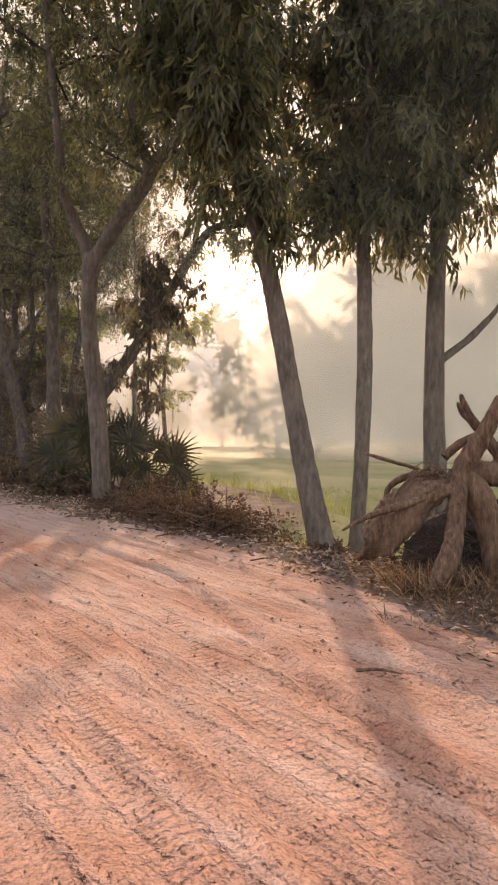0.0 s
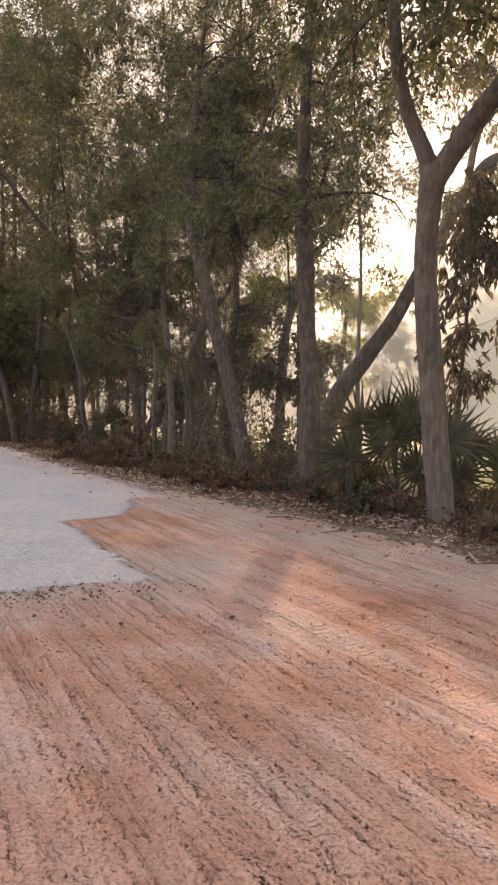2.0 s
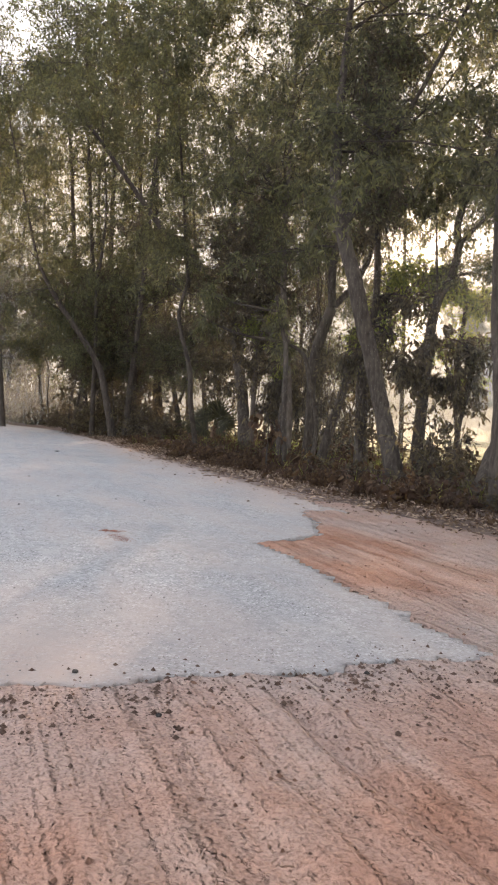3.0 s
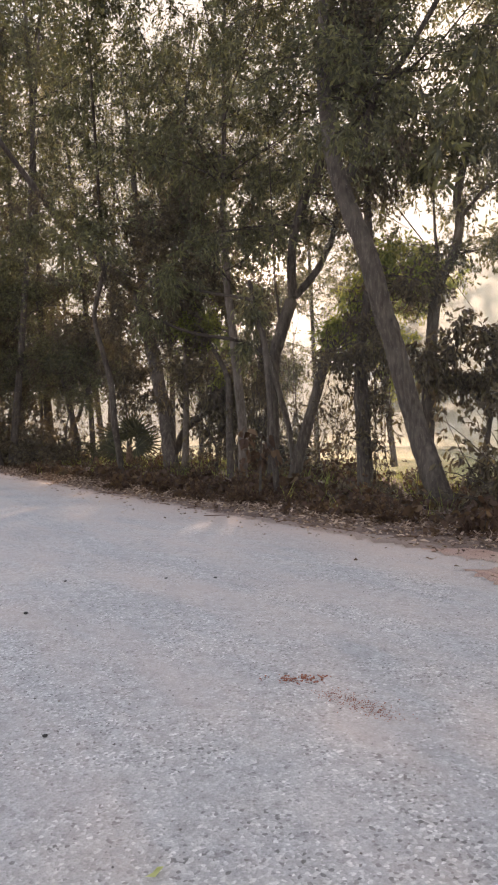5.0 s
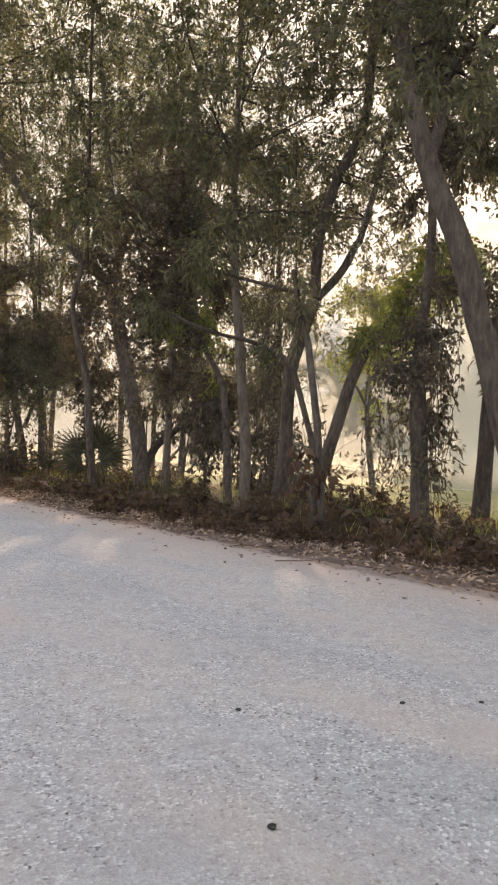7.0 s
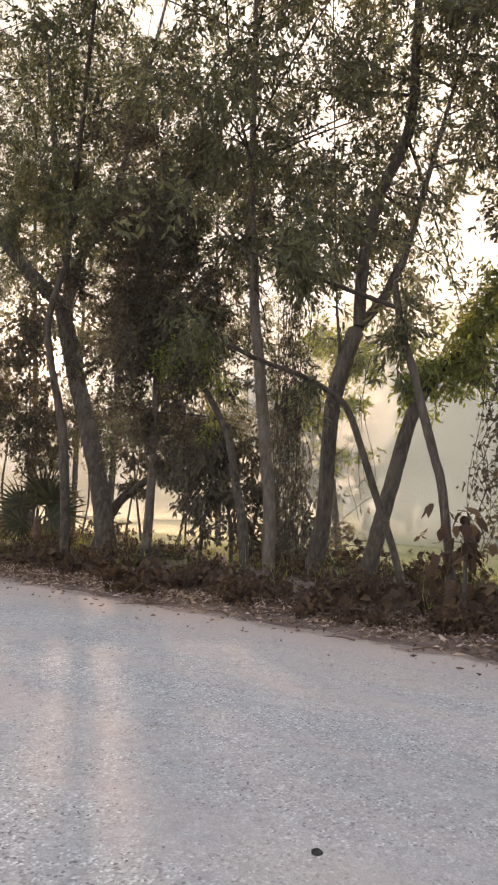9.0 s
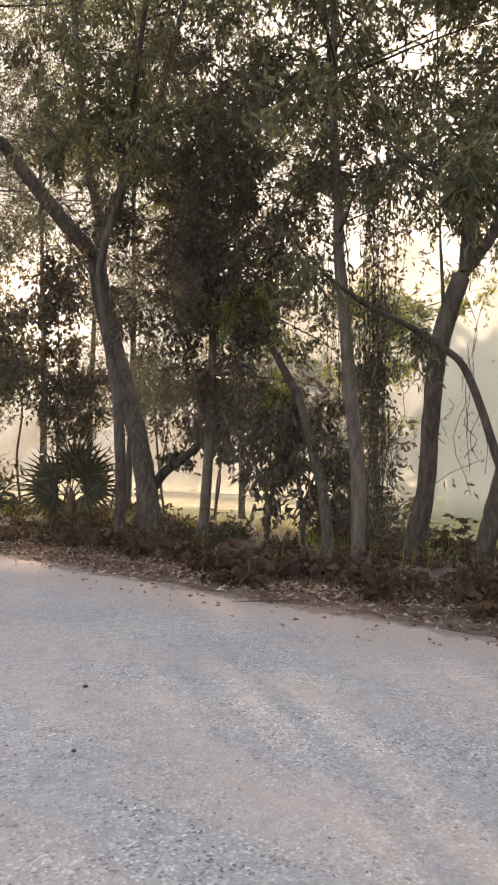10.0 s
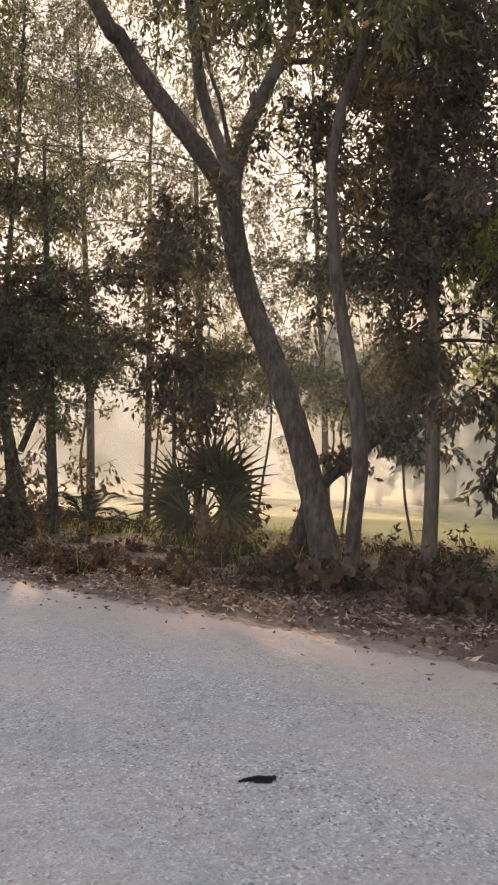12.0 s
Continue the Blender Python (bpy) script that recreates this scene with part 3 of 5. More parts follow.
def tree(name, label, trunk, limbs=(), low=4.0, count=70, reach=2.2, leaf=(0.20, 0.045), per=14, twigs=9, hang=0.8, bark=None, foliage=None, more=3.0, group="", rise=(-5, 45), twig=0.75, high=99.0, clump=7, seed=0, wide=False):
    """A tree: a tapered trunk, its limbs, thin branches and a crown of single leaves."""
    global rng
    foot, rest = trunk[0], rng
    rng = np.random.default_rng([int(abs(q) * 100) for q in (*foot[:2], trunk[-1][2])] + [seed])
    ob = thing(name, label, "tree", group, at=(foot[0], foot[1], 0))
    here = np.array([foot[0], foot[1], 0, 0])
    t = spline(np.asarray(trunk, float) - here) if limbs or more == 0 else spline(extended(np.asarray(trunk, float) - here, more))
    part("trunk", stem_mesh("trunk", [t], bark or M_BARK, 12, 0.035, 0.12), ob)
    woods = [t]
    for w in limbs:
        c = spline(extended(np.asarray(w, float) - here, more * 0.7))
        part("limb", stem_mesh("limb", [c], bark or M_BARK, 9, 0.04), ob)
        woods.append(c)
    boughs = side_branches(woods, max(6, count // clump), low, reach, rise, high, 4.0)
    twig_curves = boughs + side_branches(boughs, count, 0.3, reach * 0.42, (-30, 45))
    tagged(part("branchwork", stem_mesh("branchwork", twig_curves, M_TWIG, 3, 0.0), ob), kind="stuff")
    feet, ways = twig_leaves(twig_curves[len(boughs):], per, twigs, twig, hang)
    n = len(feet)
    part("crown", (round_leaf_mesh if wide else leaf_mesh)("crown", feet, ways, rng.uniform(0.7, 1.2, n) * leaf[0], rng.uniform(0.7, 1.2, n) * leaf[1], foliage or M_LEAF), ob)
    rng = rest
    return ob


ROW = "trees along the road"
tree("acacia_tree", "leaning acacia with smooth grey trunk beside the earth track", [(1.16, 10.4, -0.3, 0.19), (0.98, 10.52, 0.5, 0.167), (0.8, 10.6, 1.36, 0.154), (0.61, 10.6, 2.31, 0.139), (0.45, 10.6, 3.12, 0.132), (0.26, 10.55, 3.96, 0.123), (0.08, 10.5, 4.6, 0.115), (-0.15, 10.45, 5.4, 0.1), (-0.4, 10.4, 6.5, 0.08)], [], group=ROW, leaf=(0.27, 0.055), per=16, twigs=11, more=6, hang=1.2, bark=M_PALE, low=4.0, count=215, reach=1.9, rise=(0, 45))
tree("acacia_tree", "slim upright acacia with pale trunk by the field", [(1.76, 11.4, -0.5, 0.122), (1.81, 11.35, 0.96, 0.115), (1.86, 11.5, 2.12, 0.122), (1.88, 11.65, 3.04, 0.119), (1.88, 11.8, 3.97, 0.115), (1.87, 11.9, 4.72, 0.108), (1.92, 12, 7.2, 0.06)], [], group=ROW, leaf=(0.27, 0.055), per=16, twigs=11, more=6, hang=1.2, bark=M_PALE, low=4.7, count=170, reach=2.8)
tree("acacia_tree", "stout upright acacia with a dead side branch behind dry roots", [(3.27, 12.2, -0.6, 0.22), (3.14, 12.2, 3.12, 0.162), (3.32, 12.2, 8.3, 0.105)], [[(3.24, 12.2, 2.76, 0.07), (3.89, 12.2, 3.31, 0.055), (4.54, 12.2, 4.29, 0.03)]], group=ROW, leaf=(0.27, 0.055), per=16, twigs=11, more=6, hang=1.2, bark=M_PALE, low=4.9, count=200, reach=3.4)
tree("acacia_tree", "forked acacia with grey trunk beside fan palms", [(-2.98, 15.1, -0.2, 0.2), (-3, 15.1, 0.22, 0.183), (-3.09, 15.2, 1.22, 0.185), (-3.19, 15.17, 2.42, 0.175), (-3.28, 15.07, 3.32, 0.164), (-3.3, 14.95, 4.19, 0.155), (-3.23, 14.88, 5.1, 0.185)], [[(-3.26, 14.9, 4.92, 0.15), (-3.34, 14.86, 5.26, 0.122), (-3.54, 14.77, 5.69, 0.106), (-3.71, 14.62, 6.15, 0.096), (-3.82, 14.55, 6.95, 0.088)], [(-3.24, 14.9, 4.85, 0.17), (-3.05, 14.87, 5.18, 0.165), (-2.75, 14.74, 5.61, 0.157), (-2.42, 14.58, 6.01, 0.15), (-2.11, 14.42, 6.38, 0.143), (-1.85, 14.3, 6.82, 0.135), (-1.5, 14.2, 7.15, 0.11), (-1.1, 14.1, 7.4, 0.09), (-0.65, 14, 7.85, 0.06)], [(-1.95, 14.3, 6.7, 0.09), (-2.2, 14.2, 7.05, 0.08), (-2.3, 14.15, 7.5, 0.07)]], group=ROW, leaf=(0.185, 0.058), per=12, twigs=10, more=9, low=5.6, count=195, reach=4.2, hang=0.7, bark=M_PALE)
tree("acacia_tree", "acacia with a slanting trunk that leans over the field", [(-5.45, 20.9, -0.15, 0.3), (-5.3, 21.2, 0.3, 0.28), (-5.05, 21.58, 1.05, 0.26), (-4.68, 21.7, 2.13, 0.24), (-4.03, 21.7, 3.07, 0.213), (-3.4, 21.7, 3.96, 0.185), (-2.55, 22.3, 5.61, 0.163), (-1.7, 22.4, 7.1, 0.144), (-1.17, 22.4, 7.77, 0.128), (-0.28, 22.4, 7.93, 0.11), (0.9, 22.4, 7.97, 0.07), (2.1, 22.3, 8.4, 0.045), (3.1, 22.2, 9.1, 0.015)], [[(-1.75, 22.3, 7, 0.09), (-1.5, 22.4, 8.4, 0.075), (-0.9, 22.4, 9.7, 0.05), (-0.6, 22.4, 10.8, 0.035)]], group=ROW, leaf=(0.185, 0.058), per=12, twigs=10, more=9, low=5.2, count=138, reach=3.0, hang=0.9)
tree("acacia_tree", "straight tall acacia with brown bark in the verge", [(-5.2, 19.2, -0.15, 0.27), (-5.19, 19.25, 0.3, 0.256), (-5.21, 19.5, 2.05, 0.213), (-5.31, 19.75, 3.26, 0.19), (-5.35, 19.8, 4.47, 0.178), (-5.39, 19.68, 5.62, 0.155), (-5.41, 19.35, 6.67, 0.139), (-5.37, 19, 7.63, 0.124), (-5.3, 18.9, 10.2, 0.085)], [], group=ROW, leaf=(0.185, 0.058), per=12, twigs=10, more=9, low=3.8, count=136, reach=4.4, hang=0.5)
tree("acacia_tree", "thick acacia leaning over the verge towards the road bend", [(-7.08, 23.85, -0.2, 0.27), (-7.16, 23.92, 0.01, 0.249), (-7.36, 24.04, 0.68, 0.23), (-7.6, 24.34, 1.62, 0.214), (-7.82, 24.43, 2.48, 0.204), (-8.01, 24.45, 3.24, 0.204), (-8.2, 24.49, 3.88, 0.204), (-8.36, 24.5, 4.53, 0.204), (-8.57, 24.63, 5.32, 0.195), (-8.81, 24.85, 6.05, 0.188), (-9.01, 25, 6.75, 0.178), (-9.16, 25.1, 7.4, 0.166), (-9.23, 25.45, 8.28, 0.155), (-9.27, 25.8, 9.4, 0.135), (-9.2, 26.3, 12, 0.09), (-9, 26.8, 15.5, 0.03)], [[(-8.98, 25, 6.5, 0.1), (-8.75, 25.4, 7, 0.11), (-8.45, 25.9, 7.66, 0.11), (-8.24, 26.1, 8.49, 0.1), (-7.94, 26.2, 9.28, 0.09), (-7.41, 25.9, 9.8, 0.065)]], group=ROW, leaf=(0.185, 0.058), per=12, twigs=10, more=9, low=6.6, count=143, reach=5.4, hang=0.5)
tree("small_tree", "slender dark tree with crooked twigs behind a leaning acacia", [(-6.81, 27.49, -0.15, 0.184), (-6.53, 27.5, 4.4, 0.135), (-6.04, 27.52, 5.75, 0.111), (-5.88, 27.52, 6.67, 0.104), (-5.91, 27.52, 7.41, 0.092), (-4.94, 27.56, 10.81, 0.049)], [[(-5.88, 27.52, 6.63, 0.055), (-5.27, 27.55, 7.31, 0.043), (-4.79, 27.57, 7.64, 0.031)], [(-6.54, 27.5, 4.33, 0.05), (-6.44, 27.5, 5.49, 0.043), (-6.5, 27.5, 6.44, 0.031)]], group=ROW, low=4.4, count=85, reach=2.3, leaf=(0.15, 0.055), hang=0.6, more=3.0)
tree("acacia_tree", "upright tree wrapped in dark climbing leaves", [(-8.3, 26.7, -0.2, 0.2), (-8.35, 26.8, 1.41, 0.185), (-8.38, 26.9, 2.57, 0.17), (-8.33, 27.15, 3.54, 0.12), (-8.17, 27.3, 4.63, 0.107), (-8.12, 27.25, 5.32, 0.105), (-8.13, 27.15, 5.9, 0.1), (-8.2, 27, 8, 0.07)], [], group=ROW, low=0.6, count=72, reach=1.1, clump=3, leaf=(0.16, 0.065), foliage=M_LEAF2, hang=0.6, more=4.0)
tree("acacia_tree", "acacia forking into two curved limbs above the verge", [(-10.6, 31.3, -0.2, 0.2), (-10.56, 31.2, 0.43, 0.188), (-10.48, 30.97, 1.44, 0.17), (-10.47, 30.85, 2.68, 0.158), (-10.4, 30.82, 3.68, 0.17), (-10.14, 30.88, 4.61, 0.18), (-9.9, 30.85, 5.3, 0.17)], [[(-9.87, 30.75, 5.4, 0.135), (-9.89, 30.6, 6.47, 0.13), (-9.75, 30.6, 7.39, 0.122), (-9.34, 30.75, 8.6, 0.122), (-8.95, 30.8, 9.37, 0.12), (-8.73, 30.7, 10.23, 0.115), (-8.7, 30.6, 11.57, 0.1)], [(-9.8, 30.9, 5.4, 0.11), (-9.17, 31.05, 6.17, 0.108), (-8.81, 31.1, 6.9, 0.095), (-8.6, 31, 7.5, 0.08)], [(-10.2, 30.9, 4.5, 0.05), (-10.35, 30.8, 5.6, 0.03), (-10.4, 30.8, 6.6, 0.02)]], group=ROW, leaf=(0.185, 0.058), per=12, twigs=10, more=9, low=6.8, count=303, reach=6.0, hang=0.5)
tree("small_tree", "small slanting tree with a clump of bright leaves", [(-9.97, 30.06, -0.15, 0.18), (-9.81, 30.06, 0.59, 0.172), (-9.53, 30.05, 1.6, 0.162), (-9.21, 30.07, 2.7, 0.152), (-8.99, 30.03, 3.44, 0.145), (-8.61, 29.95, 4.21, 0.132), (-8.4, 29.6, 4.55, 0.115), (-7.95, 29.4, 4.95, 0.09), (-7.55, 29.3, 5.5, 0.075), (-7.1, 29.3, 5.85, 0.05)], [], group=ROW, low=3.5, count=44, reach=1.4, leaf=(0.2, 0.065), foliage=M_BRIGHT, hang=0.5, more=0.6)
tree("sapling", "thin sapling with few side shoots crossing a slanting tree", [(-10.35, 26, -0.15, 0.07), (-10.45, 26.1, 1.08, 0.071), (-10.5, 26.2, 1.9, 0.071), (-10.53, 26.4, 2.4, 0.072), (-10.58, 26.6, 2.95, 0.072), (-10.65, 26.8, 3.65, 0.07), (-10.81, 26.85, 4.17, 0.064), (-10.9, 26.87, 4.71, 0.055), (-10.98, 26.8, 5.04, 0.045)], [[(-10.95, 26.7, 4.6, 0.036), (-11.84, 26.55, 4.74, 0.032), (-12.47, 26.43, 4.85, 0.027), (-13, 26.35, 4.95, 0.022), (-13.6, 26.2, 5.05, 0.014)]], group=ROW, low=4.0, count=10, reach=0.7, more=0.8)
tree("sapling", "thin bent sapling whose top arches along the verge", [(-10.05, 28.1, -0.15, 0.066), (-9.95, 28.8, 0.74, 0.068), (-10.05, 29.3, 1.65, 0.07), (-10.33, 29.5, 2.71, 0.066), (-10.52, 29.75, 3.44, 0.062), (-10.75, 29.95, 3.75, 0.058), (-11.4, 29.9, 4.05, 0.05), (-12.44, 29.3, 4.16, 0.042), (-13.17, 28.95, 4.37, 0.034), (-13.8, 28.7, 4.7, 0.018)], [], group=ROW, bark=M_TWIG, low=3.0, count=6, reach=0.5, more=0.4)
tree("acacia_tree", "straight grey-barked acacia with vines at its back", [(-11.4, 31.75, -0.2, 0.148), (-11.41, 31.8, 0.35, 0.138), (-11.41, 31.85, 1.52, 0.137), (-11.5, 31.95, 2.59, 0.13), (-11.6, 32, 3.68, 0.127), (-11.7, 32.05, 4.79, 0.119), (-11.83, 32.06, 5.87, 0.108), (-11.87, 32.06, 6.97, 0.098), (-11.95, 32.16, 8.13, 0.088), (-11.93, 32.3, 9.4, 0.077)], [], group=ROW, leaf=(0.185, 0.058), per=12, twigs=10, more=9, low=6.0, count=221, reach=5.4, hang=0.7, bark=M_PALE)
tree("small_tree", "thin curved tree among dark leafy bushes", [(-11.8, 32.2, -0.15, 0.115), (-11.85, 32.5, 1.17, 0.108), (-11.88, 32.9, 1.83, 0.1), (-11.91, 33.3, 2.54, 0.094), (-11.98, 33.8, 3.3, 0.092), (-12.25, 34.05, 3.92, 0.082), (-12.52, 34.1, 4.39, 0.07), (-12.9, 34.2, 5, 0.05)], [], group=ROW, low=2.8, count=26, reach=1.2, leaf=(0.15, 0.05), more=0.4, foliage=M_BRIGHT)
tree("small_tree", "young light-leaved tree at the edge of the misty field", [(-4.84, 44, -0.2, 0.141), (-5.18, 44.12, 3.56, 0.124), (-4.89, 44.03, 7.52, 0.098), (-5, 44.06, 8.9, 0.071)], [[(-5.16, 44.12, 3.46, 0.071), (-5.8, 44.33, 4.73, 0.062), (-6.48, 44.54, 5.7, 0.044)]], group=ROW, low=2.6, count=64, reach=2.2, leaf=(0.2, 0.07), more=0.6, foliage=M_BRIGHT, hang=0.4)
tree("acacia_tree", "thick leaning acacia forking into three limbs", [(-14.4, 37.45, -0.2, 0.33), (-14.42, 37.5, 0.05, 0.295), (-14.58, 37.76, 1.2, 0.258), (-14.76, 38.09, 2.29, 0.25), (-14.97, 38.35, 3.19, 0.25), (-15.2, 38.7, 4.13, 0.247), (-15.44, 39.1, 5.03, 0.247), (-15.65, 39.3, 5.9, 0.243), (-15.86, 39.25, 6.79, 0.248), (-15.98, 39.15, 7.4, 0.255)], [[(-16.05, 38.95, 7.35, 0.2), (-16.83, 38.45, 7.96, 0.19), (-17.41, 38.4, 8.57, 0.178), (-17.97, 38.35, 9.19, 0.165), (-18.45, 38.1, 9.68, 0.15), (-18.9, 37.8, 10.05, 0.135)], [(-15.95, 39.3, 7.5, 0.15), (-15.8, 40.1, 8.5, 0.15), (-16.07, 40.8, 10, 0.14), (-16.31, 41, 11.4, 0.125)], [(-15.85, 39.3, 8.1, 0.05), (-16.2, 39.2, 9.4, 0.045), (-16.6, 39.1, 10.6, 0.035)], [(-15.88, 39.25, 7.45, 0.18), (-15.72, 39.4, 8.22, 0.165), (-15.54, 39.35, 8.97, 0.158), (-15.08, 39.5, 10, 0.152), (-14.75, 39.5, 10.75, 0.14), (-14.5, 39.3, 11.6, 0.11)], [(-14.78, 39.5, 10.68, 0.075), (-13.9, 39.3, 10.75, 0.058), (-13.2, 39.1, 10.8, 0.04)]], group=ROW, leaf=(0.185, 0.058), per=12, twigs=10, more=9, low=10.4, count=156, reach=5.0, hang=0.5)
tree("acacia_tree", "slim wavy acacia crossing a leaning neighbour", [(-15.6, 33.95, -0.15, 0.118), (-15.63, 33.9, 0.49, 0.107), (-15.67, 33.7, 1.15, 0.1), (-15.71, 33.5, 1.74, 0.104), (-15.77, 33.52, 2.48, 0.102), (-15.82, 33.6, 3.01, 0.096), (-15.95, 33.6, 3.67, 0.089), (-16.09, 33.5, 4.24, 0.081), (-16.2, 33.35, 4.77, 0.074), (-16.27, 33.25, 5.43, 0.07), (-16.11, 33.35, 6.3, 0.066), (-15.95, 33.3, 6.82, 0.062), (-15.92, 33.05, 7.16, 0.056)], [], group=ROW, leaf=(0.185, 0.058), per=12, twigs=10, more=9, low=7.0, count=85, reach=3.0, hang=0.5)
tree("small_tree", "short slanting dark tree behind a leaning acacia", [(-14.75, 38.4, -0.15, 0.2), (-14.66, 38.45, 0.12, 0.185), (-14.32, 38.6, 1.06, 0.156), (-14.06, 38.3, 1.53, 0.132), (-13.61, 38.1, 1.93, 0.12), (-13, 38, 2.5, 0.1), (-12.4, 38, 3.4, 0.07)], [], group=ROW, low=1.6, count=46, reach=1.3, leaf=(0.2, 0.085), per=8, twigs=6, clump=4, foliage=M_LEAF2, hang=0.7, more=1.0, twig=0.5)
tree("broadleaf_tree", "small tree with pale trunk and dense dark crown", [(-13.69, 35.27, -0.15, 0.131), (-13.57, 35.23, 1.64, 0.107), (-13.55, 35.22, 8.6, 0.042)], [], group=ROW, low=2.6, count=270, reach=3.0, clump=3, leaf=(0.16, 0.065), foliage=M_LEAF2, hang=0.5, more=3.0, bark=M_PALE)
tree("broadleaf_tree", "round-crowned dark tree farther along the verge", [(-19.05, 43.88, -0.2, 0.153), (-19.53, 44.03, 8.68, 0.052)], [], group=ROW, low=3.4, high=8.5, count=90, reach=3.6, leaf=(0.15, 0.06), more=1.5, hang=0.3, foliage=M_LEAF2)
tree("broadleaf_tree", "crooked dark tree farther along the verge", [(-19.83, 44.12, -0.2, 0.179), (-19.98, 44.17, 1.26, 0.167), (-20.79, 44.43, 4.99, 0.104)], [[(-19.93, 44.15, 2.12, 0.09), (-19.15, 43.91, 4.29, 0.059)]], group=ROW, low=3.0, high=8.0, count=120, reach=3.6, leaf=(0.15, 0.06), more=1.5, hang=0.3)
tree("acacia_tree", "acacia leaning out over the far road", [(-23.01, 42.37, -0.2, 0.221), (-23.38, 42.28, 1.72, 0.184), (-23.9, 42.15, 3.84, 0.165), (-25.0, 41.88, 5.62, 0.137), (-26.24, 41.58, 7.39, 0.119), (-27.03, 41.39, 8.87, 0.091), (-27.52, 41.27, 10.36, 0.064)], [], group=ROW, leaf=(0.185, 0.058), per=12, twigs=10, more=9, low=3.5, count=144, reach=5.0)
tree("acacia_tree", "slim fine-leaved acacia behind a forked neighbour", [(-4.1, 27.0, -0.15, 0.085), (-4.25, 27.0, 3.0, 0.07), (-4.2, 27.1, 6.5, 0.055), (-4.4, 27.1, 9.5, 0.04)], [], group=ROW, low=5.4, count=110, reach=2.5, leaf=(0.17, 0.05), per=10, twigs=8, hang=0.5, more=4.0)
DROOP = "low trees with drooping leaves"
for x, y, high, lean in ((-12.45, 34.25, 3.1, 0.35), (-11.7, 33.95, 3.3, -0.3), (-11.05, 34.75, 2.7, 0.4)):
    tree("small_tree", "low tree with long drooping dark brown leaves", [(x, y, -0.15, 0.06), (x + lean * 0.2, y, 0.9, 0.05), (x + lean * 0.7, y + 0.1, high * 0.65, 0.035), (x + lean, y + 0.1, high, 0.012)], [[(x + lean * 0.2, y, 0.9, 0.035), (x - lean * 0.9, y - 0.2, high * 0.55, 0.025), (x - lean * 2.0, y - 0.3, high * 0.72, 0.01)]], low=0.9, count=34, reach=1.4, leaf=(0.21, 0.08), per=6, twigs=6, clump=3, foliage=M_LEAF2, hang=1.0, more=0.2, twig=0.5, group=DROOP)


def shrub_mesh(size, stems, per, leaf, mat, hang=0.1, wide=False):
    curves = []
    for _ in range(stems):
        az, el = rng.uniform(0, 2 * math.pi), radians(rng.uniform(25, 85))
        d = np.array([math.cos(az) * math.cos(el), math.sin(az) * math.cos(el), math.sin(el)])
        lng = size * rng.uniform(0.35, 1.2)
        u = np.linspace(0, 1, 5)[:, None]
        q = rng.normal(size=3) * [0.12, 0.12, 0] * size + d * u * lng + np.array([0, 0, -0.3]) * u ** 2 * lng + rng.normal(size=3) * 0.15 * u ** 2 * lng
        curves.append(np.hstack([q, 0.012 * (1 - 0.8 * u) * size ** 0.5]))
    feet, ways = twig_leaves(curves, per, 6, 0.35 * size ** 0.7, hang, 0.15)
    n = len(feet)
    return (stem_mesh("stems", curves, M_TWIG, 4, 0.0), (round_leaf_mesh if wide else leaf_mesh)("leaves", feet, ways, rng.uniform(0.6, 1.3, n) * leaf[0], rng.uniform(0.6, 1.3, n) * leaf[1], mat))


def shrub(name, label, category, meshes, at, turn=0.0, size=1.0, group=""):
    ob = thing(name, label, category, group, at=at, turn=turn)
    ob.scale = (size, size, size * rng.uniform(0.85, 1.15))
    tagged(part("stem_tangle", meshes[0], ob), kind="stuff")
    tagged(part("foliage", meshes[1], ob), kind="stuff")
    return ob



def crook(height, lean, radius, wave=0.25):
    """Control points of a trunk that rises from the origin, leaning and slightly crooked."""
    az = rng.uniform(0, 2 * math.pi)
    u = np.linspace(0, 1, 5)
    off = rng.normal(size=(5, 2)) * wave * u[:, None]
    return [(math.cos(az) * lean * h + o[0], math.sin(az) * lean * h + o[1], -0.2 + h * (height + 0.2), radius * (1 - 0.75 * h)) for h, o in zip(u, off)]


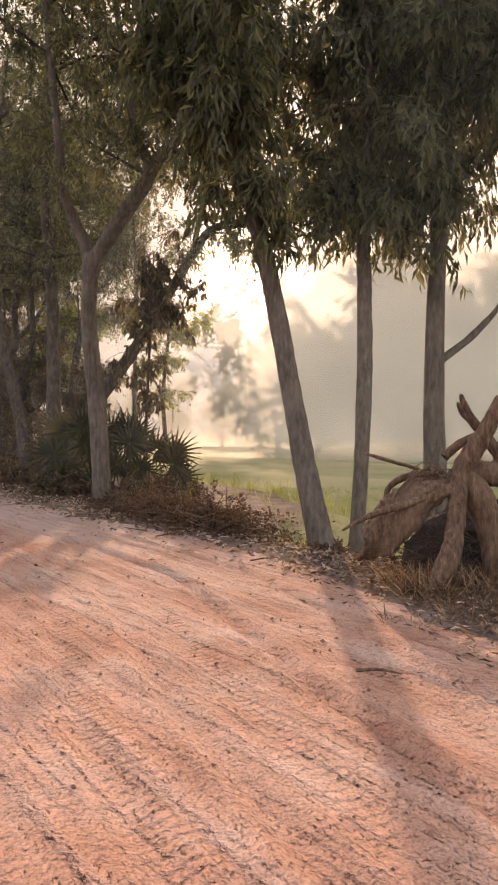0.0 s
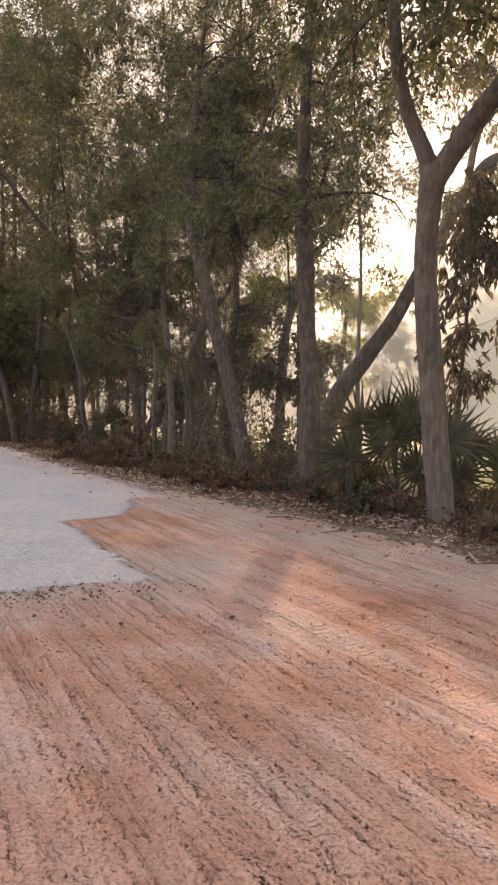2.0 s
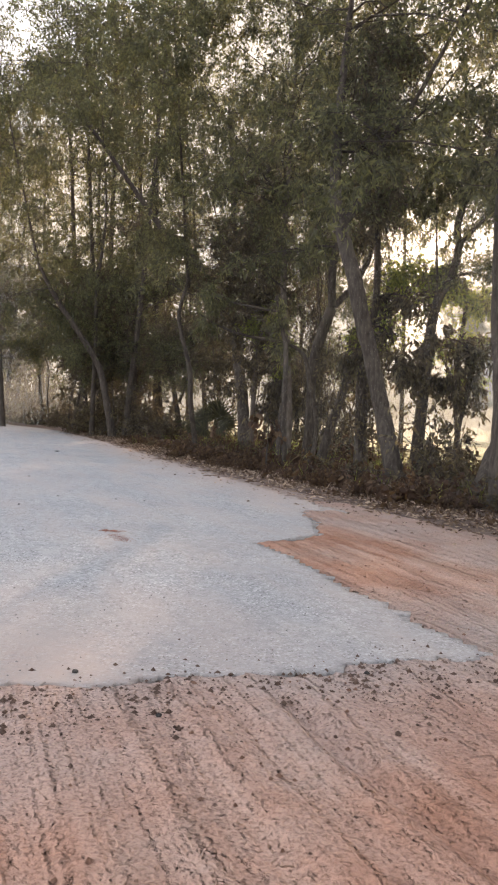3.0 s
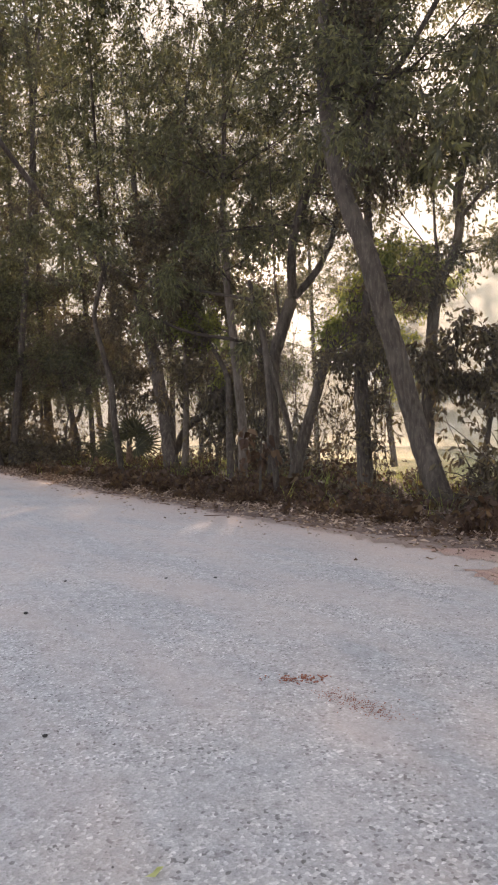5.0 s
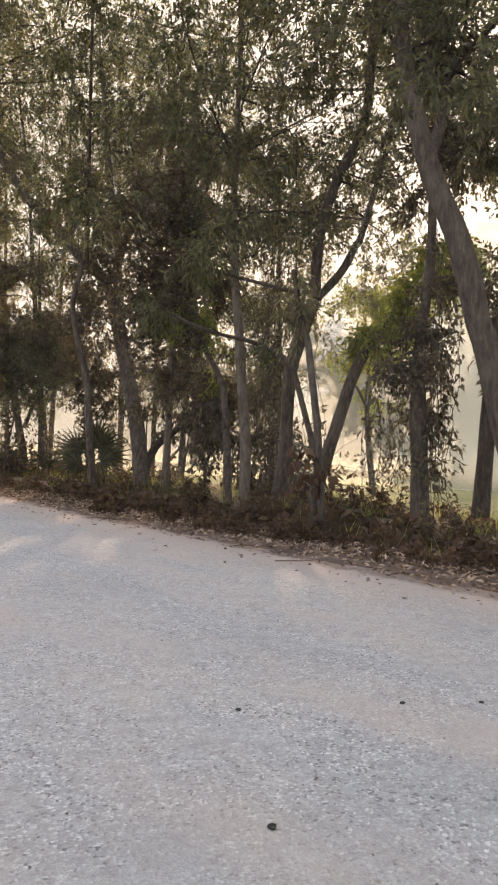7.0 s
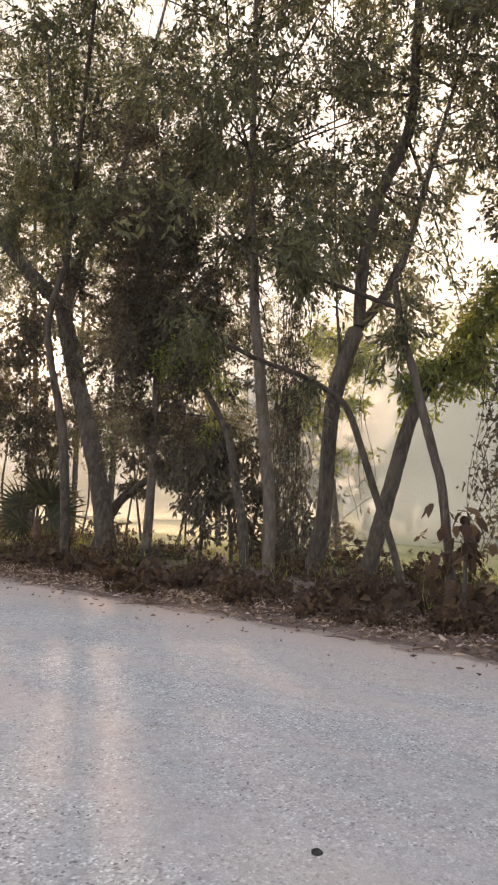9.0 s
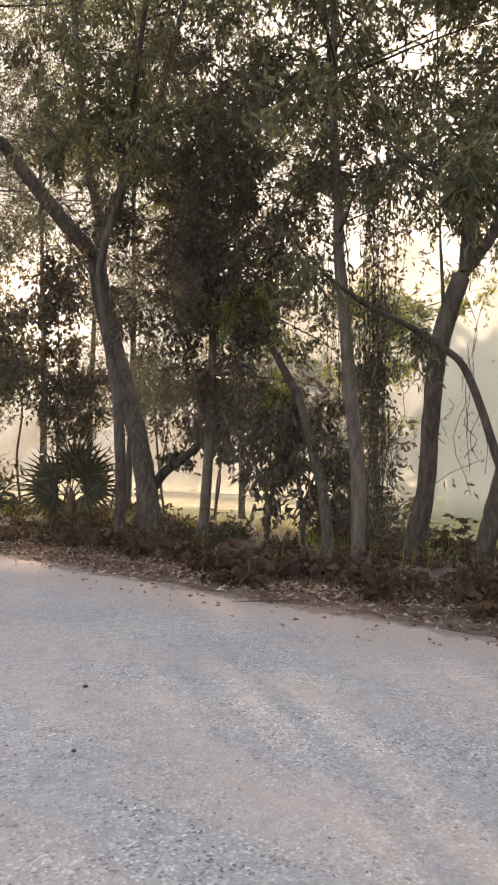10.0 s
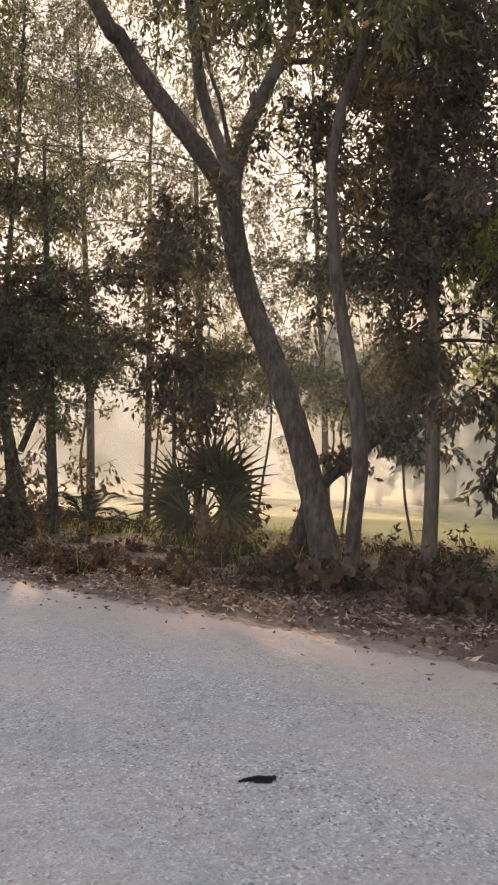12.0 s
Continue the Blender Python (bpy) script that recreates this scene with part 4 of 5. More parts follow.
# thicket of more trees along the verge, four grown forms set out again and again
THICKET = "trees of the roadside thicket"
forms = [
    tree("acacia_tree", "tall slim acacia in the roadside thicket", crook(17, 1.4, 0.15), low=4.5, count=117, reach=4.5, leaf=(0.20, 0.07), per=8, twigs=8, hang=0.5, twig=0.9, more=4.0, group=THICKET),
    tree("acacia_tree", "tall slim acacia in the roadside thicket", crook(20, 2.2, 0.17), low=6.0, count=138, reach=5.5, leaf=(0.20, 0.07), per=8, twigs=8, hang=0.5, twig=0.9, more=4.0, group=THICKET),
    tree("acacia_tree", "tall slim acacia in the roadside thicket", crook(11, 1.5, 0.11), low=3.2, count=84, reach=3.8, leaf=(0.20, 0.07), per=8, twigs=8, hang=0.5, twig=0.9, more=4.0, group=THICKET),
    tree("acacia_tree", "tall slim acacia in the roadside thicket", crook(21, 1.2, 0.16), low=8.0, count=134, reach=5.5, leaf=(0.20, 0.07), per=8, twigs=8, hang=0.5, twig=0.9, more=4.0, group=THICKET),
    tree("acacia_tree", "slender young tree with thin leafy branches in the thicket", crook(6.5, 1.0, 0.045), low=2.2, count=75, reach=2.6, leaf=(0.15, 0.06), per=8, twigs=7, twig=0.7, hang=0.4, more=1.5, group=THICKET),
    tree("small_tree", "bushy dark-leaved understorey tree with a thin stem", crook(6.2, 0.7, 0.055), low=2.2, count=90, reach=2.2, leaf=(0.2, 0.08), per=8, twigs=8, twig=0.6, hang=0.6, more=1.2, clump=4, foliage=M_LEAF2, group=THICKET),
]
YOUNG_SPOTS = [(-13.2, 45.6, 4, 1.0), (-10.6, 46.5, 4, 1.1), (-16.4, 46.4, 4, 1.0), (-9.0, 43.5, 4, 1.0), (-15.0, 43.4, 4, 0.9), (-17.8, 49.0, 4, 1.3), (-12.0, 49.5, 4, 1.3), (-21.0, 45.4, 4, 1.1), (-22.6, 45.2, 4, 1.0), (-24.2, 47.2, 4, 1.2), (-25.6, 46.8, 4, 1.1), (-27.6, 49.4, 4, 1.2), (-30.0, 52.5, 4, 1.3), (-33.0, 56.0, 4, 1.4), (-36.0, 59.0, 4, 1.4), (-41.0, 63.5, 4, 1.5), (-23.2, 48.6, 2, 1.0), (-26.2, 51.8, 2, 1.1), (-8.0, 52.0, 3, 1.0), (-15.0, 54.0, 3, 1.0)]
TALL_SPOTS = [(-23.0, 43.8, 0, 1.25), (-22.0, 47.0, 1, 1.3), (-23.6, 46.0, 2, 1.0), (-24.6, 49.6, 1, 1.4), (-26.8, 48.8, 0, 1.4), (-28.2, 53.5, 1, 1.45), (-31.5, 55.0, 0, 1.5), (-33.0, 59.5, 1, 1.5), (-37.0, 60.5, 2, 1.3), (-40.5, 65.0, 1, 1.5), (-46.0, 68.0, 0, 1.6), (-53.0, 73.0, 1, 1.5), (-62.0, 80.0, 0, 1.5), (-24.0, 58.0, 3, 1.0), (-55.0, 62.0, 1, 1.5), (-66.0, 70.0, 3, 1.3), (-48.0, 55.5, 0, 1.5), (-36.5, 53.0, 0, 1.4), (-43.0, 58.5, 3, 1.3)]
BEND_SPOTS = [(-22.8, 48.6, 5, 1.3), (-25.4, 50.2, 5, 1.4), (-28.6, 54.2, 5, 1.5), (-32.4, 58.0, 5, 1.5), (-24.2, 45.6, 5, 1.2), (-27.0, 48.8, 5, 1.3), (-36.0, 61.5, 5, 1.6), (-13.4, 52.0, 1, 1.1), (-17.0, 56.0, 1, 1.2), (-50.0, 74.0, 2, 1.8), (-56.0, 79.0, 0, 1.8), (-49.0, 71.0, 5, 2.0), (-54.0, 75.5, 5, 2.0), (-47.0, 69.5, 5, 1.8), (-59.0, 82.0, 5, 2.2), (-44.5, 67.5, 2, 1.5), (-66.0, 89.0, 1, 2.0), (-40.0, 63.5, 5, 1.7), (-63.0, 84.0, 2, 2.0)]
for x, y, k, size in (*YOUNG_SPOTS, *TALL_SPOTS, *BEND_SPOTS):
    ob = copy_thing(forms[k], pose(x, y, float(ground_height(np.array([x]), np.array([y]))[0]), 0, 0, rng.uniform(0, 360)))
    ob.scale = (size, size, size)
for ob, (x, y) in zip(forms, ((-25.4, 44.6), (-20.0, 50.0), (-29.5, 50.0), (-21.0, 55.5), (-11.5, 43.2), (-16.82, 40.75))):
    ob.matrix_world = pose(x, y, 0, 0, 0, rng.uniform(0, 360))


# dark leafy bushes below them
bushes = [shrub_mesh(h, n, 9, (0.20, 0.085), M_LEAF2, 0.5) for h, n in ((2.6, 34), (3.2, 40), (2.0, 30))]
BUSH_SPOTS = [(-6.1, 23.1, 1, 0.8), (-9.98, 34.93, 1, 1.1), (-20.8, 43.6, 0, 1.1), (-21.8, 44.4, 1, 1.2), (-23.2, 44.9, 0, 1.3), (-24.8, 46.2, 1, 1.3), (-25.8, 48.0, 0, 1.4), (-27.0, 50.0, 1, 1.3), (-29.0, 52.2, 0, 1.1), (-31.4, 56.5, 1, 1.1), (-35.0, 58.5, 0, 1.1), (-38.5, 61.8, 1, 1.1), (-43.0, 66.0, 1, 1.2), (-44.0, 71.5, 1, 2.2), (-47.5, 74.0, 0, 2.4), (-41.0, 70.0, 0, 2.0), (-51.0, 77.5, 1, 2.4)]
for x, y, k, size in BUSH_SPOTS:
    shrub("bush", "dark broad-leaved bush under the roadside trees", "bush", bushes[k], (x, y, float(ground_height(np.array([x]), np.array([y]))[0]) - 0.05), rng.uniform(0, 360), size, "bushes under the trees")

# low shrubs of the verge
kinds = [shrub_mesh(0.7, 12, 5, (0.11, 0.065), M_SHRUB) for _ in range(2)] + [shrub_mesh(0.75, 10, 4, (0.14, 0.095), M_SHRUB, 0.5, True) for _ in range(2)] + [shrub_mesh(0.8, 11, 6, (0.13, 0.06), M_SHRUB, 0.4)] + [shrub_mesh(0.8, 11, 5, (0.13, 0.075), M_LEAF2, 0.3)]
for s in np.arange(11.0, 66.0, 0.38):
    w = float(bank_width(edge_place(s, 0)[1]))
    for _ in range(2):
        d = 0.65 + (w - 0.5) * rng.uniform(0, 1) ** 1.1
        x, y = edge_place(s + rng.uniform(-0.3, 0.3), d)
        if y < 10.6 or (y < 17.0 and rng.uniform() < 0.35):
            continue
        shrub("shrub", "low dusty brown-leaved shrub on the verge", "shrub", kinds[rng.integers(len(kinds))], (x, y, float(ground_height(np.array([x]), np.array([y]))[0]) - 0.03), rng.uniform(0, 360), rng.uniform(0.55, 1.0) * (0.5 if y < 12.5 else 0.65 if y < 15.5 else 1.0), "shrubs on the verge")


# taller weeds with wide leaves at the back of the verge
broad = [shrub_mesh(h, n, 5, (0.19, 0.12), M_SHRUB, 0.5, True) for h, n in ((1.3, 12), (1.6, 13), (1.1, 10))]
for s in np.arange(25.0, 60.0, 1.9):
    w = float(bank_width(edge_place(s, 0)[1]))
    x, y = edge_place(s + rng.uniform(-0.4, 0.4), w * rng.uniform(0.55, 1.0))
    shrub("tall_weed", "tall wide-leaved dark weed behind the verge", "weed", broad[rng.integers(3)], (x, y, float(ground_height(np.array([x]), np.array([y]))[0]) - 0.03), rng.uniform(0, 360), rng.uniform(0.5, 0.85), "weeds behind the verge")


# reddish weeds with heart-shaped leaves at the front of the verge
hearts = [shrub_mesh(h, n, 2, (0.23, 0.19), M_SHRUB, 0.8, True) for h, n in ((0.8, 8), (1.0, 9))]
for k, (x, y, size) in enumerate(((-10.09, 26.03, 1.0), (-9.67, 26.71, 0.9), (-10.79, 26.25, 0.8), (-9.21, 25.5, 1.0), (-11.45, 27.18, 0.8), (-8.84, 24.68, 0.9), (-12.78, 29.42, 0.8), (-14.57, 32.39, 0.9), (-10.44, 27.44, 1.0), (-8.27, 23.66, 0.9))):
    shrub("weed", "reddish-brown weed with large heart-shaped leaves", "weed", hearts[k % 2], (x, y, float(ground_height(np.array([x]), np.array([y]))[0]) - 0.03), rng.uniform(0, 360), size, "large-leaved weeds on the verge")


for s in np.arange(27.5, 49.0, 0.55):
    x, y = edge_place(s + rng.uniform(-0.3, 0.3), rng.uniform(1.5, 3.6))
    shrub("weed", "reddish-brown weed with large heart-shaped leaves", "weed", hearts[rng.integers(2)], (x, y, float(ground_height(np.array([x]), np.array([y]))[0]) - 0.03), rng.uniform(0, 360), rng.uniform(0.5, 0.85), "large-leaved weeds on the verge")


# ---- far trees, hill and mist over the field ----
def far_tree(height, spread):
    ob = tree("field_tree", "tall tree standing in mist across the field", crook(height * 0.55, 1.0, 0.22, 0.4), [[(0, 0, height * 0.2, 0.2), (spread * 0.4, 0.3, height * 0.45, 0.14), (spread * 0.6, 0.8, height * 0.7, 0.06)], [(0, 0, height * 0.25, 0.18), (-spread * 0.4, -0.2, height * 0.5, 0.12), (-spread * 0.5, -0.8, height * 0.75, 0.05)]], low=height * 0.2, count=90, reach=spread * 0.75, leaf=(0.6, 0.33), per=7, twigs=8, hang=0.3, more=height * 0.2, twig=1.6, group="trees across the field")
    return ob


far_forms = [far_tree(13, 5.5), far_tree(16, 6.5), far_tree(10, 4.5)]
FAR_SPOTS = [(3.5, 80, 0, 1.35), (7.5, 77, 1, 1.35), (20, 86, 1, 1.5), (12, 79, 0, 1.75), (16, 76, 1, 1.4), (23, 84, 0, 1.9), (27, 90, 1, 1.9), (32, 84, 1, 1.8), (37, 82, 0, 2.2), (43, 86, 1, 1.9), (24, 96, 1, 1.8), (-4, 112, 2, 1.0), (-12, 118, 0, 0.9), (-22, 125, 2, 1.0), (2, 110, 2, 0.9), (50, 80, 1, 1.1), (58, 74, 0, 1.2)]
for x, y, k, size in FAR_SPOTS[3:]:
    ob = copy_thing(far_forms[k], pose(x, y, -0.5, 0, 0, rng.uniform(0, 360)))
    ob.scale = (size, size, size)
for ob, (x, y, k, size) in zip(far_forms, FAR_SPOTS[:3]):
    ob.matrix_world = pose(x, y, -0.5, 0, 0, rng.uniform(0, 360))
    ob.scale = (size, size, size)


def mist_material(name, most, least, top, clear_x=None, glow=1.0):
    """A sheet standing in for thin mist: mostly clear, it scatters some of the light that falls on it from both sides,
    densest near the ground.
    """
    m = bpy.data.materials.new(name)
    m.use_nodes = True
    n, l = m.node_tree.nodes, m.node_tree.links
    n.remove(n["Principled BSDF"])
    geo, sep = n.new("ShaderNodeNewGeometry"), n.new("ShaderNodeSeparateXYZ")
    l.new(geo.outputs["Position"], sep.inputs["Vector"])
    up = n.new("ShaderNodeMapRange")
    up.interpolation_type = "SMOOTHSTEP"
    up.inputs["From Min"].default_value, up.inputs["From Max"].default_value = 3.0, top
    up.inputs["To Min"].default_value, up.inputs["To Max"].default_value = most, least
    l.new(sep.outputs["Z"], up.inputs["Value"])
    low = n.new("ShaderNodeMapRange")
    low.interpolation_type = "SMOOTHSTEP"
    low.inputs["From Min"].default_value, low.inputs["From Max"].default_value = -1.6, 1.6
    l.new(sep.outputs["Z"], low.inputs["Value"])
    drift = noise_node(n, l, 0.05, 3, 0.5, stretch=(1, 1, 3, 0))
    wave = n.new("ShaderNodeMapRange")
    wave.inputs["From Min"].default_value, wave.inputs["From Max"].default_value = 0.3, 0.7
    wave.inputs["To Min"].default_value, wave.inputs["To Max"].default_value = 0.75, 1.0
    l.new(drift.outputs["Fac"], wave.inputs["Value"])
    mul, mul2 = n.new("ShaderNodeMath"), n.new("ShaderNodeMath")
    mul.operation = mul2.operation = "MULTIPLY"
    l.new(up.outputs["Result"], mul.inputs[0])
    l.new(low.outputs["Result"], mul.inputs[1])
    l.new(mul.outputs[0], mul2.inputs[0])
    l.new(wave.outputs["Result"], mul2.inputs[1])
    if clear_x:
        thin, mul3 = n.new("ShaderNodeMapRange"), n.new("ShaderNodeMath")
        thin.interpolation_type, mul3.operation = "SMOOTHSTEP", "MULTIPLY"
        thin.inputs["From Min"].default_value, thin.inputs["From Max"].default_value = clear_x
        l.new(sep.outputs["X"], thin.inputs["Value"])
        l.new(mul2.outputs[0], mul3.inputs[0])
        l.new(thin.outputs["Result"], mul3.inputs[1])
        mul2 = mul3
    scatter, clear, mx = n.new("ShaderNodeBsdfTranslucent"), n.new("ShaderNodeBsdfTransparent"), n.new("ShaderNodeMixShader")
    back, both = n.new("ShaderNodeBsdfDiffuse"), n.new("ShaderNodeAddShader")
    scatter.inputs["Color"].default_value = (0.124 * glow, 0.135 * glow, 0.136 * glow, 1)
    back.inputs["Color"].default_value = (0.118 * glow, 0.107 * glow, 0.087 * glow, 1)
    l.new(scatter.outputs["BSDF"], both.inputs[0])
    l.new(back.outputs["BSDF"], both.inputs[1])
    l.new(mul2.outputs[0], mx.inputs[0])
    l.new(clear.outputs["BSDF"], mx.inputs[1])
    l.new(both.outputs["Shader"], mx.inputs[2])
    l.new(mx.outputs["Shader"], n["Material Output"].inputs["Surface"])
    return m


def mist_bank(name, line, top, most, least, fade=18.0, clear_x=None, glow=1.0):
    c = spline([(x, y, 0, 1) for x, y in line], 8)
    zs = np.array([-0.6, 1, 3, 6, 10, 15, 20, 30, top])
    v = np.concatenate([np.c_[c[:, :2], np.full(len(c), z)] for z in zs])
    a = (np.arange(len(zs) - 1)[:, None] * len(c) + np.arange(len(c) - 1)[None]).ravel()
    me = raw_mesh(name, v, np.stack([a, a + 1, a + 1 + len(c), a + len(c)], -1), mist_material(name, most, least, fade, clear_x, glow), True)
    return tagged(new(name, me), "pale see-through sheet standing in for mist and haze", "mist", kind="stuff")


mist_bank("mist_bank", [(90, 22), (50, 40), (22, 52), (2, 58), (-10, 66), (-24, 80), (-50, 104), (-100, 140)], 50.0, 0.8, 0.74, 18.0, None, 1.6)
# scatter colour raised here to make up for the far trees' shade on it
mist_bank("mist_bank", [(84, 18), (44, 36), (18, 49), (-2, 55)], 50.0, 0.86, 0.12, 22.0, (-3.0, 4.0), 4.4)
mist_bank("mist_bank", [(0, 62), (-10, 69), (-24, 83), (-50, 107), (-100, 143)], 60.0, 0.25, 0.3, 20.0, (-3.0, -13.0))
mist_bank("mist_bank", [(160, 40), (80, 84), (30, 97), (0, 102), (-30, 112), (-70, 140), (-140, 180)], 60.0, 0.65, 0.15, 22.0)
mist_bank("mist_bank", [(40, 8), (22, 20), (8, 30), (0, 38), (-5, 46), (-12, 56), (-26, 66), (-45, 84)], 40.0, 0.25, 0.0, 12.0)
mist_bank("mist_bank", [(-70, 38), (-52, 48), (-42, 56), (-34, 63), (-27, 72)], 40.0, 0.5, 0.25, 22.0, None, 1.6)
# thin sheets added to lift the trees' dark tones, for mist between them and lens glare, one veil along the verge and
# one behind the front row
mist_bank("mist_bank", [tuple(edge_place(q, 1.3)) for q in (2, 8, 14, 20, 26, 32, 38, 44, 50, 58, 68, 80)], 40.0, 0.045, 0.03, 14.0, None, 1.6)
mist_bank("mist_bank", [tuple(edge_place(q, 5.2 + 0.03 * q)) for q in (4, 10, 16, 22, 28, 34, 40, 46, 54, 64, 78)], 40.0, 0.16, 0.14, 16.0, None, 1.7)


# ---- fan palms ----
def fan_blade(radius, spread, count, droop):
    """One fan leaf in its own plane: narrow folded segments from the tip of the stalk, joined near it."""
    v, f = [], []
    for k in range(count):
        a = radians(-spread / 2 + spread * k / (count - 1))
        lng = radius * (0.78 + 0.22 * math.cos(a * 0.8)) * rng.uniform(0.9, 1.05)
        d, s = np.array([math.cos(a), math.sin(a), 0]), np.array([-math.sin(a), math.cos(a), 0])
        w = radius * radians(spread) / count * 0.5
        base = len(v)
        for u, wide, sag in ((0.05, 0.10, 0), (0.30, 0.50, 0.03), (0.62, 0.24, 0.10), (1.0, 0.02, 0.26)):
            c = d * lng * u + np.array([0, 0, -droop * sag * lng])
            v += [c - s * w * wide, c + np.array([0, 0, 0.35 * w * wide]), c + s * w * wide]
        for r in range(3):
            p = base + r * 3
            f += [(p, p + 1, p + 4, p + 3), (p + 1, p + 2, p + 5, p + 4)]
    return np.array(v), np.array(f)


def fan_palm(label, at, fronds, stem=0.35, steep=(55, 88)):
    ob = thing("fan_palm", label, "palm", "fan palms", at=at)
    part("trunk", stem_mesh("trunk", [spline([(0, 0, -0.1, 0.16), (0.02, 0, stem * 0.5, 0.15), (0.03, 0.02, stem, 0.10)])], M_DEAD, 10, 0.08), ob)
    for az, el, stalk, radius in fronds:
        a, e = radians(az), radians(el)
        d = np.array([math.cos(a) * math.cos(e), math.sin(a) * math.cos(e), math.sin(e)])
        tip = np.array([0, 0, stem]) + d * stalk + np.array([0, 0, -0.12 * stalk * math.cos(e)])
        fr = part("frond", stem_mesh("frond", [spline([(0, 0, stem * 0.8, 0.022), tuple(d * stalk * 0.55 + [0, 0, stem]) + (0.016,), tuple(tip) + (0.010,)])], M_PALM, 6, 0.0), ob)
        v, f = fan_blade(radius, 285, 22, 1.0)
        way = unit(d * 0.9 + np.array([0, 0, -0.15]))
        side = unit(np.cross([0, 0, 1.0], way))
        up = np.cross(way, side)
        tilt = radians(rng.uniform(*steep)) * rng.choice([-1, 1])
        side2, up2 = side * math.cos(tilt) + up * math.sin(tilt), up * math.cos(tilt) - side * math.sin(tilt)
        part("blade", raw_mesh("blade", tip + v[:, :1] * way + v[:, 1:2] * side2 + v[:, 2:3] * up2, f, M_PALM), fr)
    return ob


fan_palm("dark fan palm with spiky leaves below a forked acacia", (-3.55, 16.75, 0.0), [(200, 38, 1.1, 0.75), (185, 62, 1.3, 0.8), (265, 55, 1.1, 0.75), (350, 48, 1.3, 0.8), (10, 20, 1.1, 0.7), (95, 60, 1.3, 0.75), (230, 15, 0.9, 0.65), (300, 75, 1.35, 0.8), (215, 80, 1.2, 0.75), (150, 30, 1.1, 0.7)])
fan_palm("smaller fan palm with drooping leaves in the verge", (-2.45, 17.5, 0.0), [(180, 30, 0.8, 0.65), (0, 45, 1.0, 0.75), (330, 30, 0.95, 0.75), (90, 60, 1.1, 0.7), (250, 55, 1.0, 0.7), (20, 10, 0.9, 0.7), (200, 70, 1.2, 0.7)])
fan_palm("dense fan palm with upright stiff leaves behind the verge", (-3.0, 17.9, 0.0), [(185, 50, 1.1, 0.75), (240, 65, 1.2, 0.8), (300, 60, 1.2, 0.8), (355, 45, 1.1, 0.75), (60, 70, 1.2, 0.75), (120, 60, 1.1, 0.75), (270, 80, 1.3, 0.8)])
fan_palm("large dark fan palm with wide stiff leaves in the verge", (-16.4, 39.1, 0.0), [(180, 14, 0.6, 0.95), (192, 45, 0.65, 1.0), (265, 75, 0.65, 1.0), (335, 52, 0.7, 1.05), (0, 22, 0.6, 1.0), (90, 60, 0.5, 0.9), (215, -8, 0.5, 0.8), (320, 4, 0.5, 0.85), (350, 80, 0.8, 1.0)], 0.95)


def date_palm(label, at, fronds, size):
    """A bushy palm with feathered fronds."""
    ob = thing("date_palm", label, "palm", at=at)
    part("trunk", stem_mesh("trunk", [spline([(0, 0, -0.1, 0.14), (0, 0, 0.25, 0.12), (0.02, 0, 0.5, 0.07)])], M_DEAD, 10, 0.1), ob)
    for k in range(fronds):
        a, e = k * 2.4, radians(rng.uniform(25, 75))
        d = np.array([math.cos(a) * math.cos(e), math.sin(a) * math.cos(e), math.sin(e)])
        u = np.linspace(0, 1, 9)[:, None]
        rib = np.array([0, 0, 0.4]) + d * u * size + np.array([0, 0, -0.55]) * u ** 2 * size
        fr = part("frond", stem_mesh("frond", [np.hstack([rib, 0.014 * (1 - 0.8 * u)])], M_PALM, 5, 0.0), ob)
        t = np.repeat(np.linspace(0.18, 1, 34), 2)
        i = np.minimum((t * 8).astype(int), 7)
        foot = rib[i] + (rib[i + 1] - rib[i]) * (t * 8 - i)[:, None]
        along = unit(rib[i + 1] - rib[i])
        out = unit(np.cross(along, [0, 0, 1.0])) * np.where(np.arange(len(t)) % 2, 1, -1)[:, None]
        n = len(t)
        part("frond_blade", leaf_mesh("frond_blade", foot, out + along * 0.7 + rng.normal(size=(n, 3)) * 0.12 + [0, 0, -0.15], 0.34 * (1.1 - t * 0.6), np.full(n, 0.024), M_PALM, 0.1), fr)
    return ob


date_palm("bushy feather-leaved palm at the foot of the thicket", (-18.45, 41.83, 0.0), 14, 1.9)

